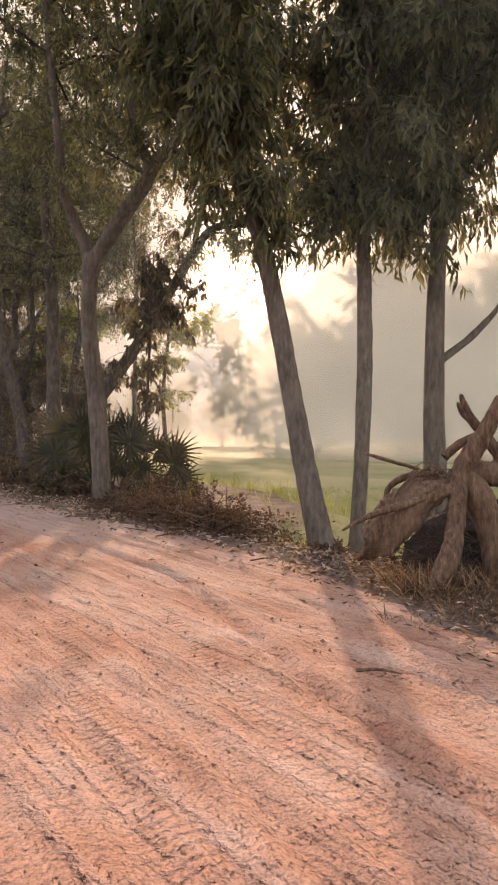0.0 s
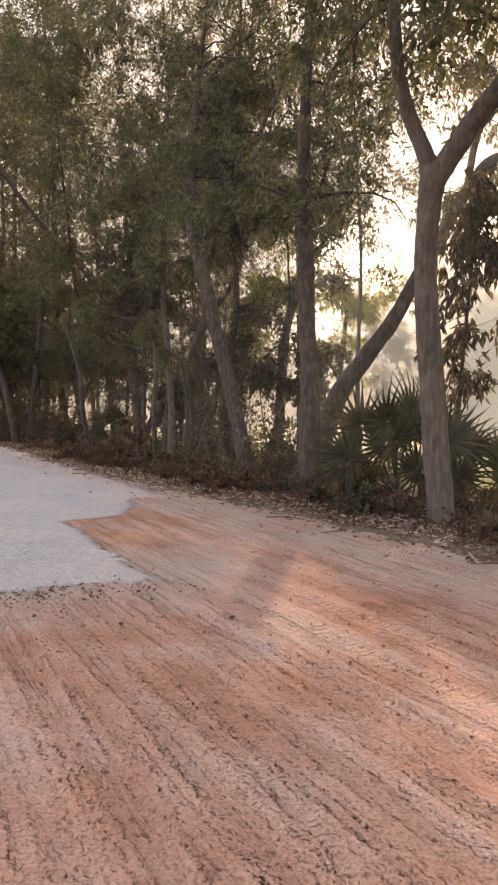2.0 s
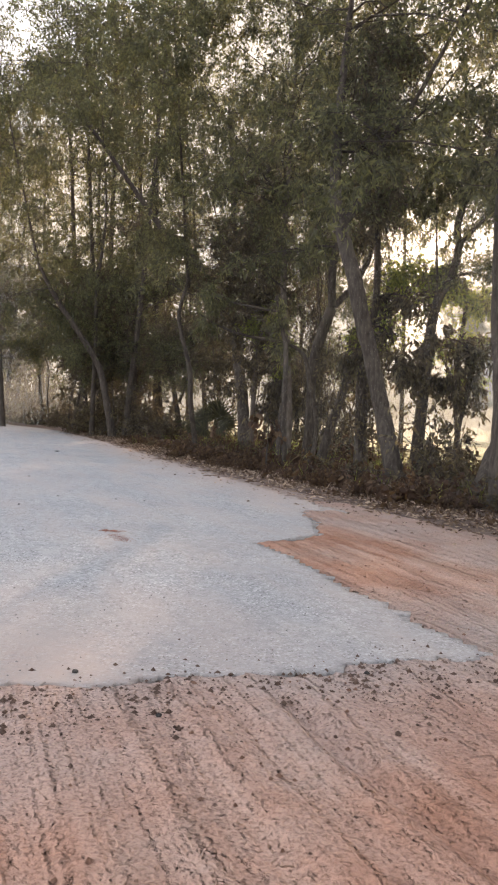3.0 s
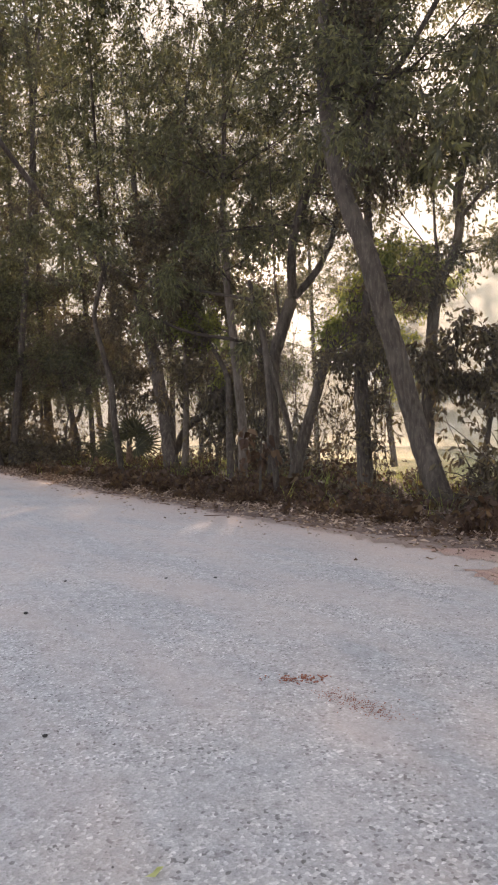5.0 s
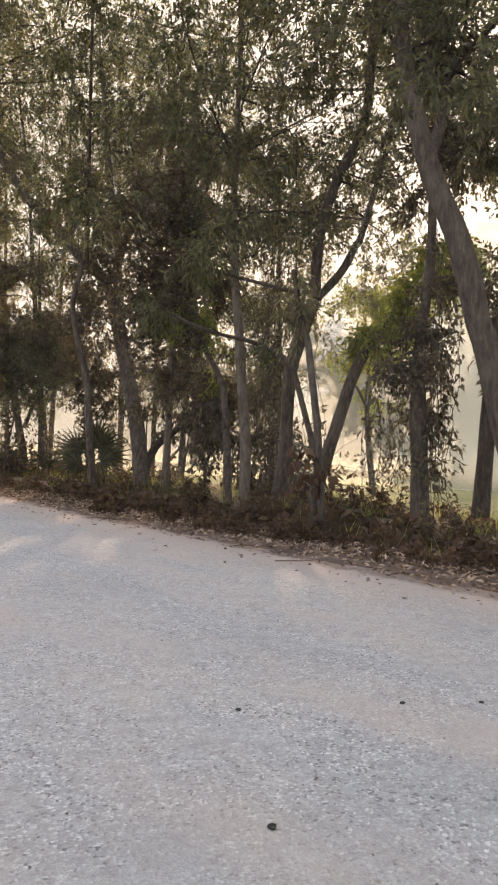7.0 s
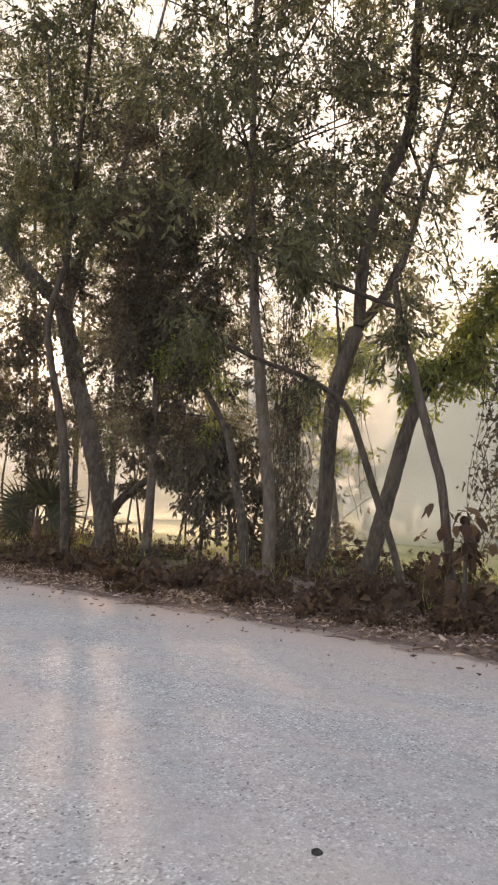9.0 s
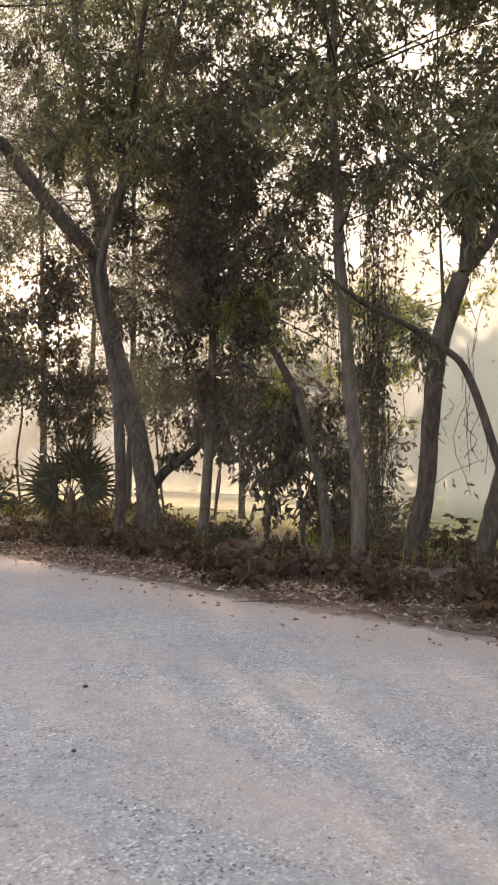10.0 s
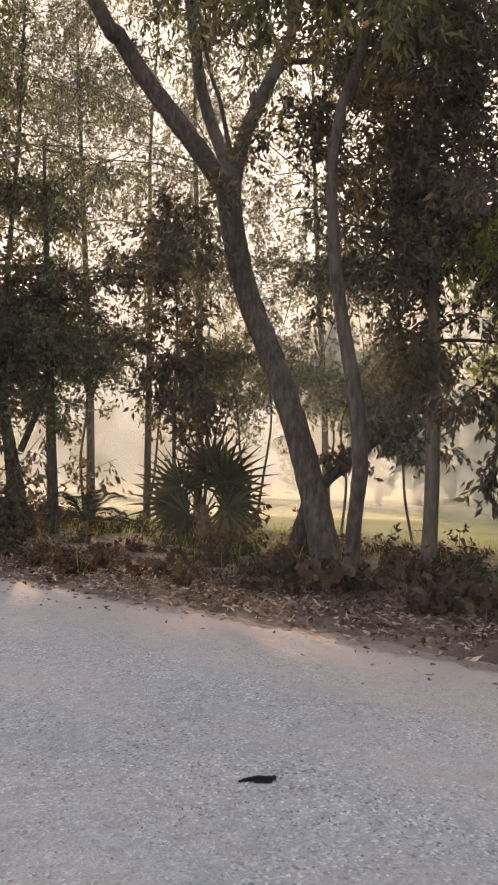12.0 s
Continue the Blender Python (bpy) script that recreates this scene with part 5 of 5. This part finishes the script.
# ---- hanging vines and broad leaves near the trunks ----
def vine(label, at, strands, radius, top, low, leaf, per=26):
    ob = thing("hanging_vine", label, "vine", "vines on the trees", at=at)
    curves, feet, ways = [], [], []
    for _ in range(strands):
        a, r = rng.uniform(0, 2 * math.pi), radius * rng.uniform(0.2, 1)
        z1 = low + (top - low) * rng.uniform(0.35, 1.1)
        z0 = low + (z1 - low) * 0.75 * rng.uniform(0, 1) ** 1.5
        u = np.linspace(0, 1, 8)[:, None]
        p = np.array([math.cos(a) * r, math.sin(a) * r, z1]) * (1 - u) + np.array([math.cos(a) * r * 1.1, math.sin(a) * r, z0]) * u
        p[:, :2] += 0.14 * np.sin(u * rng.uniform(4, 9) + rng.uniform(0, 6)) * rng.normal(size=2)
        curves.append(np.hstack([p, np.full((8, 1), 0.007)]))
        k = rng.uniform(0, 6.99, per)
        i = k.astype(int)
        feet.append(p[i] + (p[i + 1] - p[i]) * (k - i)[:, None] + rng.normal(size=(per, 3)) * 0.08)
        ways.append(rng.normal(size=(per, 3)) * 0.6 + [0, 0, -0.8])
    feet, ways = np.vstack(feet), np.vstack(ways)
    tagged(part("strand_tangle", stem_mesh("strands", curves, M_TWIG, 4, 0.0), ob), kind="stuff")
    n = len(feet)
    tagged(part("foliage", leaf_mesh("foliage", feet, ways, rng.uniform(0.6, 1.2, n) * leaf, rng.uniform(0.6, 1.2, n) * leaf * 0.5, M_LEAF2), ob), kind="stuff")
    return ob


vine("curtain of dark vines hanging beside a grey trunk", (-10.71, 32.65, 0.0), 60, 0.42, 8.0, 0.2, 0.12, 34)
vine("thick dark vines wrapped round an upright tree", (-8.2, 26.85, 0.0), 24, 0.65, 6.0, 0.1, 0.16)
vine("loose vine strands hanging at the edge of the field", (-8.95, 27.1, 0.0), 18, 0.35, 3.8, 0.5, 0.12)
vine("thin bare vine strands below a forked acacia", (-10.03, 30.63, 0.0), 9, 0.4, 5.0, 1.0, 0.07, 8)
vine("dark vine strands hanging behind a grey trunk", (-10.65, 34.35, 0.0), 22, 0.4, 5.0, 0.2, 0.13, 26)
vine("vines with small leaves in the tree tops", (-12.14, 33.4, 0.0), 9, 0.9, 7.5, 2.8, 0.10)

tree("small_tree", "slender drooping tree with broad dark leaves beside palms", [(-2.5, 17.7, -0.15, 0.045), (-2.46, 17.6, 1.6, 0.04), (-2.3, 17.2, 4.9, 0.02)], [], low=1.8, count=70, reach=1.15, leaf=(0.22, 0.075), per=7, twigs=5, clump=3, hang=1.2, foliage=M_LEAF2, more=0.8, rise=(-35, 30), twig=0.45)
tree("sapling", "young tree with large drooping leaves in the verge", [(-10.75, 25.2, -0.15, 0.03), (-10.72, 25.2, 0.8, 0.025), (-10.7, 25.2, 1.25, 0.015)], [], low=0.5, count=14, reach=0.7, leaf=(0.2, 0.14), per=2, twigs=3, hang=1.3, foliage=M_SHRUB, more=0.2, twig=0.3, wide=True)
tree("small_tree", "leaning small tree with broad dark leaves beside vines", [(-5.85, 26.0, -0.15, 0.07), (-5.7, 26.0, 1.4, 0.06), (-5.5, 26.05, 2.6, 0.05), (-5.6, 26.0, 3.6, 0.03)], [[(-5.65, 26.0, 1.8, 0.045), (-6.3, 25.95, 2.6, 0.035), (-6.9, 25.9, 3.0, 0.02)]], low=1.5, count=64, reach=1.3, leaf=(0.20, 0.085), per=8, twigs=6, hang=0.8, foliage=M_LEAF2, more=0.6, twig=0.5, clump=4)


# ---- dead roots beside the earth track ----
def dead_roots():
    ob = thing("dead_tree_root", "weathered upturned tree root with bark plate and dry branches", "dead tree", at=(1.9, 6.9, 0.0))

    def limb(name, pts, sides=10):
        part(name, stem_mesh(name, [spline([(x - 1.9, y - 6.9, z, r) for x, y, z, r in pts], 7)], M_DEAD, sides, 0.07), ob)

    limb("stem", [(2.05, 7.0, 1.0, 0.12), (2.14, 6.95, 1.25, 0.10), (2.30, 6.9, 1.55, 0.08), (2.42, 6.85, 1.85, 0.06)])
    limb("root_leg", [(2.06, 6.95, 1.12, 0.10), (2.00, 6.8, 0.75, 0.085), (1.92, 6.65, 0.45, 0.09), (1.72, 6.5, 0.05, 0.11), (1.66, 6.45, -0.12, 0.12)])
    limb("root_leg", [(2.10, 7.0, 1.10, 0.13), (2.28, 6.95, 0.85, 0.14), (2.40, 6.9, 0.45, 0.13), (2.46, 6.85, -0.1, 0.15)])
    limb("root_leg", [(2.15, 7.1, 1.15, 0.14), (2.60, 7.1, 1.05, 0.13), (2.95, 7.0, 0.5, 0.12), (3.05, 6.9, -0.1, 0.13)])
    limb("long_root", [(2.08, 6.95, 1.05, 0.08), (1.80, 6.85, 0.92, 0.06), (1.45, 6.8, 0.82, 0.04), (1.15, 6.75, 0.72, 0.028), (0.92, 6.7, 0.60, 0.012)])
    limb("long_root", [(1.95, 7.1, 1.12, 0.05), (1.70, 7.2, 1.10, 0.04), (1.45, 7.2, 0.98, 0.03), (1.38, 7.15, 0.70, 0.02), (1.36, 7.15, 0.45, 0.012)])
    limb("dead_branch", [(2.50, 7.1, 1.30, 0.07), (2.34, 7.05, 1.50, 0.06), (2.18, 7.0, 1.66, 0.05), (2.08, 7.0, 1.88, 0.025)])
    limb("dead_branch", [(2.19, 7.0, 1.64, 0.035), (2.10, 6.98, 1.70, 0.03), (2.04, 6.95, 1.80, 0.02)])
    limb("dead_branch", [(1.98, 7.2, 1.28, 0.05), (2.15, 7.2, 1.42, 0.05), (2.35, 7.15, 1.52, 0.05)])
    limb("dead_branch", [(2.4, 7.2, 1.1, 0.05), (2.75, 7.25, 1.5, 0.04), (3.0, 7.3, 1.9, 0.02)])
    limb("stick", [(1.22, 7.4, 1.30, 0.018), (1.50, 7.4, 1.22, 0.022), (1.78, 7.4, 1.15, 0.02)], 6)
    # a curved plate of bark and matted roots that hangs from the long root to the ground
    us, vs = np.linspace(0, 1, 26), np.linspace(0, 1, 18)
    gu, gv = np.meshgrid(us, vs)
    knots = [0, 0.35, 0.75, 1]
    ragged = 0.05 * smooth_noise(gu * 9, gu * 0, 1.0, 5.0) * (gv > 0.9) + 0.03 * smooth_noise(gu * 7, gu * 0, 1.0, 8.0) * (gv < 0.1)
    top = np.stack([np.interp(gu, knots, [-0.72, -0.58, -0.26, 0.10]), 0.12 + 0.05 * np.sin(gu * 3), np.interp(gu, knots, [0.58, 0.82, 1.04, 1.10])], -1)
    low = np.stack([np.interp(gu, knots, [-0.81, -0.48, -0.13, 0.08]), -0.02 + 0.05 * np.cos(gu * 5), np.interp(gu, knots, [0.28, 0.35, 0.79, 0.93])], -1)
    v = top * (1 - gv[..., None]) + low * gv[..., None]
    v[..., 2] += ragged
    v[..., 1] -= 0.10 * np.sin(gv * math.pi) + 0.04 * np.sin(gu * 9 + gv * 4)
    v = v.reshape(-1, 3) + rng.normal(size=(gu.size, 3)) * 0.008
    a = (np.arange(17)[:, None] * 26 + np.arange(25)[None]).ravel()
    me = raw_mesh("bark_plate", v, np.stack([a, a + 1, a + 27, a + 26], -1), M_DEAD, True)
    plate = part("bark_plate", me, ob, "curved sheet of brown bark")
    thick = plate.modifiers.new("thick", "SOLIDIFY")
    thick.thickness = 0.03
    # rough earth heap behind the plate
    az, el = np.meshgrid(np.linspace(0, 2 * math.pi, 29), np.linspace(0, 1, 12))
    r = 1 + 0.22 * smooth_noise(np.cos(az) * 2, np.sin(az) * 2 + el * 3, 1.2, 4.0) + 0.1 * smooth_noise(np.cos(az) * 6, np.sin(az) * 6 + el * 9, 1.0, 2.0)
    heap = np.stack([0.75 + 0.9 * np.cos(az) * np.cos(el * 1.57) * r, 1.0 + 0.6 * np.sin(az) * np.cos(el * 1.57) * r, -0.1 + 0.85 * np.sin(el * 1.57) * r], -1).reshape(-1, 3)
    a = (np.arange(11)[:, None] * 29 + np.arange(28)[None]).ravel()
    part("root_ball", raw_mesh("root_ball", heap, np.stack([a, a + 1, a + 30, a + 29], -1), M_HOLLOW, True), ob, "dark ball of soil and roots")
    # fine roots and dry stems that fill the hollow between the legs
    tangle = []
    for _ in range(260):
        p = np.array([rng.uniform(-0.45, 1.3), rng.uniform(-0.1, 0.45), rng.uniform(0.0, 0.55)])
        d = unit(rng.normal(size=3) * [1, 0.6, 0.8])
        u = np.linspace(0, 1, 4)[:, None]
        q = p + d * u * rng.uniform(0.15, 0.5) + rng.normal(size=3) * 0.12 * u ** 2
        q[:, 2] = np.maximum(q[:, 2], 0.01)
        tangle.append(np.hstack([q, 0.006 * (1.2 - u)]))
    tagged(part("root_tangle", stem_mesh("root_tangle", tangle, M_TWIG, 4, 0.0), ob, "dark fine roots and dry stems"), kind="stuff")
    loops = []
    for _ in range(9):
        x0 = rng.uniform(-0.6, -0.1)
        u = np.linspace(0, 1, 7)[:, None]
        q = np.hstack([x0 + 0.35 * u, 0.05 + 0 * u, 0.78 + rng.uniform(0, 0.25) + rng.uniform(0.08, 0.22) * np.sin(u * math.pi) + 0.12 * u])
        loops.append(np.hstack([q, np.full((7, 1), 0.007)]))
    for loop in loops:
        part("thin_root", stem_mesh("thin_root", [loop], M_DEAD, 5, 0.0), ob)
    return ob


dead_roots()
weed = shrub_mesh(0.6, 11, 6, (0.075, 0.045), M_SHRUB)
shrub("shrub", "small reddish-leaved weed at the foot of a tree", "shrub", weed, (1.12, 9.35, -0.12), 20, 0.75)
shrub("shrub", "small reddish-leaved weed at the foot of a tree", "shrub", weed, (0.98, 9.0, -0.04), 200, 0.5)


def brush_pile(label, at, turn, long, wide, high, count):
    """A heap of cut dry branches with withered leaves on them."""
    ob = thing("brush_pile", label, "brush pile", at=at, turn=turn)
    curves = []
    for _ in range(count):
        p = np.array([rng.normal() * long * 0.3, rng.normal() * wide * 0.3, abs(rng.normal()) * high * 0.4])
        d = unit(rng.normal(size=3) * [1.0, 0.5, 0.3])
        u = np.linspace(0, 1, 5)[:, None]
        q = p + d * (u - 0.5) * rng.uniform(0.4, 1.1) + rng.normal(size=3) * 0.15 * u ** 2
        q[:, 2] = np.maximum(q[:, 2], 0.01)
        curves.append(np.hstack([q, 0.009 * (1.15 - u)]))
    tagged(part("branch_tangle", stem_mesh("branch_tangle", curves, M_DEAD, 4, 0.0), ob), kind="stuff")
    feet, ways = twig_leaves(curves, 6, 4, 0.14, 0.2, 0.1)
    feet[:, 2] = np.maximum(feet[:, 2], 0.02)
    n = len(feet)
    tagged(part("withered_leaves", leaf_mesh("withered_leaves", feet, ways, rng.uniform(0.6, 1.2, n) * 0.07, rng.uniform(0.6, 1.2, n) * 0.03, M_SHRUB), ob), kind="stuff")
    return ob


brush_pile("heap of cut dry brown branches at the field edge", (-0.45, 10.75, 0.04), -52, 1.5, 0.7, 0.42, 150)
brush_pile("low dry brush along the verge below the palms", (-1.35, 12.0, 0.06), -52, 2.2, 0.8, 0.45, 170)


# ---- litter, grass, stones ----
def scatter_on_edge(n, s0, s1, centre, spread):
    s = rng.uniform(s0, s1, n)
    d = centre + rng.normal(size=n) * spread
    p = np.array([edge_place(a, b) for a, b in zip(s, d)])
    return p[:, 0], p[:, 1]


def litter(name, label, x, y, lift, length, width, mat, flat=0.25):
    z = np.where(edge_distance(x, y) < 0.1, np.maximum(ground_height(x, y), 0.02), ground_height(x, y) + 0.01) + lift
    n = len(x)
    way = np.stack([rng.normal(size=n), rng.normal(size=n), rng.normal(size=n) * flat], -1)
    me = leaf_mesh(name, np.stack([x, y, z], -1), way, rng.uniform(0.5, 1.3, n) * length, rng.uniform(0.6, 1.2, n) * width, mat, 0.3)
    return tagged(new(name, me), label, "litter", kind="stuff")


x, y = scatter_on_edge(15000, 13.0, 62.0, 0.75, 0.4)
litter("leaf_litter", "dry brown fallen leaves along the road edge", x, y, 0.01, 0.12, 0.034, M_LITTER)
x, y = scatter_on_edge(14000, 12.0, 62.0, 1.7, 0.65)
litter("leaf_litter", "dark dry leaves heaped under the shrubs", x, y, 0.03, 0.09, 0.045, M_SHRUB, 0.6)
x, y = scatter_on_edge(600, 14.0, 60.0, -0.4, 0.45)
litter("leaf_litter", "single dry leaves on the dusty shoulder", x, y, 0.005, 0.075, 0.032, M_LITTER, 0.1)


def tufts(name, label, x, y, blades, height, mat, lean=0.5):
    k = np.repeat(np.arange(len(x)), blades)
    n = len(k)
    foot = np.stack([x[k] + rng.normal(size=n) * 0.06, y[k] + rng.normal(size=n) * 0.06, ground_height(x, y)[k] - 0.02], -1)
    way = np.stack([rng.normal(size=n) * lean, rng.normal(size=n) * lean, np.ones(n)], -1)
    me = leaf_mesh(name, foot, way, rng.uniform(0.4, 1.2, n) * height, np.full(n, 0.006 + height * 0.01), mat, 0.25)
    return tagged(new(name, me), label, "grass", kind="stuff")


n = 2600
x, y = rng.uniform(-4, 9, n), rng.uniform(8.5, 26, n)
ok = edge_distance(x, y) > bank_width(y) + 0.2
tufts("field_grass", "short bright green grass at the field edge", x[ok], y[ok], 12, 0.13, M_GRASS)
x, y = scatter_on_edge(4600, 2.0, 13.5, 0.72, 0.36)
litter("leaf_litter", "dry straw and narrow fallen leaves round the dead roots", x, y, 0.01, 0.12, 0.02, M_STRAW, 0.25)
x, y = scatter_on_edge(1300, 2.0, 13.5, 0.45, 0.28)
litter("leaf_litter", "pale curled leaves at the edge of the earth track", x, y, 0.012, 0.1, 0.024, M_LITTER, 0.25)
x, y = scatter_on_edge(700, 2.5, 12.0, 1.2, 0.45)
tufts("dry_grass", "dry straw-coloured grass round the dead roots", x, y, 14, 0.22, M_STRAW, 0.9)
x, y = rng.uniform(1.45, 2.9, 240), rng.uniform(6.35, 7.0, 240)
tufts("dry_grass", "rusty dry grass standing in the hollow of the dead roots", x, y, 8, 0.36, M_STRAW, 0.9)
x, y = scatter_on_edge(260, 12.0, 60.0, 1.6, 0.4)
tufts("dry_grass", "thin dry grass and weeds at the road edge", x, y, 7, 0.22, M_STRAW, 0.7)
n = 900
x, y = scatter_on_edge(n, 14.0, 58.0, 7.0, 2.2)
tufts("field_grass", "sunlit pale green weeds behind the tree row", x, y, 8, 0.5, M_BRIGHT, 0.5)


def stones(name, label, x, y, z, size, mat):
    """Small broken stones: octahedra with uneven corners."""
    n = len(x)
    c = np.array([(1, 0, 0), (-1, 0, 0), (0, 1, 0), (0, -1, 0), (0, 0, 0.8), (0, 0, -0.6)], float)
    f = np.array([(0, 2, 4), (2, 1, 4), (1, 3, 4), (3, 0, 4), (2, 0, 5), (1, 2, 5), (3, 1, 5), (0, 3, 5)])
    a = rng.uniform(0, 2 * math.pi, n)
    v = c[None] * rng.uniform(0.6, 1.3, (n, 6, 1)) * size[:, None, None]
    v = np.stack([v[..., 0] * np.cos(a)[:, None] - v[..., 1] * np.sin(a)[:, None], v[..., 0] * np.sin(a)[:, None] + v[..., 1] * np.cos(a)[:, None], v[..., 2]], -1)
    v += np.stack([x, y, z], -1)[:, None]
    return tagged(new(name, raw_mesh(name, v.reshape(-1, 3), (f[None] + np.arange(n)[:, None, None] * 6).reshape(-1, 3), mat)), label, "stones", kind="stuff")


n = 9000
x, y = rng.uniform(-22, -6, n), rng.uniform(8, 36, n)
ok = on_asphalt(x, y)
x, y = x[ok], y[ok]
stones("road_grit", "pale grit loose on the tarmac", x, y, np.full(len(x), 0.02), rng.uniform(0.003, 0.009, len(x)), M_STONE)
k = rng.uniform(0, 1, 2600)
bx, by = np.interp(k, [0, 0.15, 1], [-13.0, -8.65, -6.07]), np.interp(k, [0, 0.15, 1], [6.7, 9.26, 10.8])
stones("road_rubble", "dark crumbs of broken tarmac at its ragged edge", bx + rng.normal(size=2600) * 0.25 + 0.15, by + rng.normal(size=2600) * 0.25 - 0.3, np.full(2600, 0.015), 0.004 + 0.02 * rng.uniform(0, 1, 2600) ** 7, M_VERGE)
n = 8000
x, y = rng.uniform(-9, 3.0, n), rng.uniform(0.5, 14, n)
ok = (edge_distance(x, y) < 0) & ~on_asphalt(x, y)
x, y = x[ok], y[ok]
stones("clods", "small clods and pebbles on the red earth", x, y, rut_height(x, y) + 0.004, 0.003 + 0.016 * rng.uniform(0, 1, len(x)) ** 6, M_CLOD)


def stone(label, x, y, size, mat=M_FLINT):
    bm = bmesh.new()
    bmesh.ops.create_icosphere(bm, subdivisions=2, radius=size)
    for v in bm.verts:
        v.co *= 1 + 0.35 * noise.noise(v.co * (1.4 / size) + Vector((x, y, 0)))
        v.co.z *= 0.5
    me = bpy.data.meshes.new("stone")
    bm.to_mesh(me)
    bm.free()
    me.materials.append(mat)
    ob = new("stone", me)
    ob.location = (x, y, 0.022 + size * 0.15)
    return tagged(ob, label, "stone", "stones on the road")


for x, y, size in ((-3.12, 9.31, 0.035), (-2.24, 7.8, 0.04), (-5.14, 9.63, 0.04), (-5.9, 9.3, 0.035), (-6.82, 10.16, 0.03), (-8.4, 9.6, 0.035), (-7.75, 9.2, 0.03), (-12.47, 15.69, 0.035), (-12.52, 16.98, 0.03), (-11.52, 17.11, 0.03), (-11.02, 17.13, 0.03), (-11.53, 13.28, 0.025), (-14.74, 19.82, 0.045), (-16.86, 24.41, 0.035), (-16.99, 23.24, 0.025)):
    stone("small dark stone lying on the road", x, y, size * 0.55)

# a crushed dark rag on the tarmac, red brick crumbs, twigs and a green leaf
rag = thing("black_rag", "crumpled black scrap lying on the tarmac", "debris", at=(-18.78, 28.4, 0.022), turn=-10)
rag.scale = (0.68, 0.5, 0.5)
for pts in ([(-0.13, 0.0, 0.01, 0.012), (-0.05, 0.02, 0.02, 0.02), (0.02, 0.0, 0.035, 0.028), (0.09, 0.01, 0.02, 0.02)], [(0.0, 0.03, 0.02, 0.02), (0.06, -0.02, 0.04, 0.026), (0.12, 0.0, 0.025, 0.022), (0.13, 0.03, 0.04, 0.012)], [(-0.02, -0.03, 0.015, 0.012), (0.05, -0.05, 0.02, 0.014), (0.10, -0.06, 0.012, 0.008)]):
    part("fold", stem_mesh("fold", [spline(pts, 6)], M_RAG, 8, 0.18), rag)
n = 110
stones("brick_crumbs", "crumbled red brick on the tarmac", -10.25 + rng.normal(size=n) * 0.09, 14.11 + rng.normal(size=n) * 0.04, np.full(n, 0.022), rng.uniform(0.004, 0.010, n), M_BRICK)
k = rng.uniform(0, 1, 420)
stones("brick_crumbs", "fine brick dust trailing over the tarmac", -10.1 + 0.3 * k + rng.normal(size=420) * 0.06, 13.9 - 0.36 * k + rng.normal(size=420) * 0.05, np.full(420, 0.020), rng.uniform(0.002, 0.005, 420), M_BRICK)
green_leaf = new("fallen_leaf", leaf_mesh("fallen_leaf", np.array([[-10.83, 12.16, 0.028], [-10.81, 12.18, 0.028]]), np.array([[1.0, 0.6, 0.15], [0.9, 0.9, 0.1]]), [0.07, 0.05], [0.024, 0.016], M_FRESH, 0.3))
tagged(green_leaf, "pale green fallen leaf on the tarmac", "leaf")


def twig_on_ground(x, y, length, turn, label="dry twig lying at the road edge"):
    z = max(float(ground_height(np.array([x]), np.array([y]))[0]), 0.02)
    bend = rng.normal() * 0.12 * length
    me = stem_mesh("twig", [spline([(-length / 2, 0, 0.02, 0.010), (0, bend, 0.03, 0.009), (length / 2, 0, 0.015, 0.004)])], M_DEAD, 6, 0.05)
    ob = new("twig", me)
    ob.matrix_world = pose(x, y, z, 0, 0, turn)
    return tagged(ob, label, "twig", "twigs at the road edge")


for s in np.arange(14.0, 58.0, 1.1):
    x, y = edge_place(s + rng.uniform(-0.4, 0.4), rng.uniform(-0.3, 0.8))
    twig_on_ground(x, y, rng.uniform(0.25, 0.7), rng.uniform(0, 360))
twig_on_ground(-11.4, 22.55, 0.55, 12)
twig_on_ground(-12.7, 24.6, 0.4, 130)
twig_on_ground(0.85, 4.4, 0.28, -8)
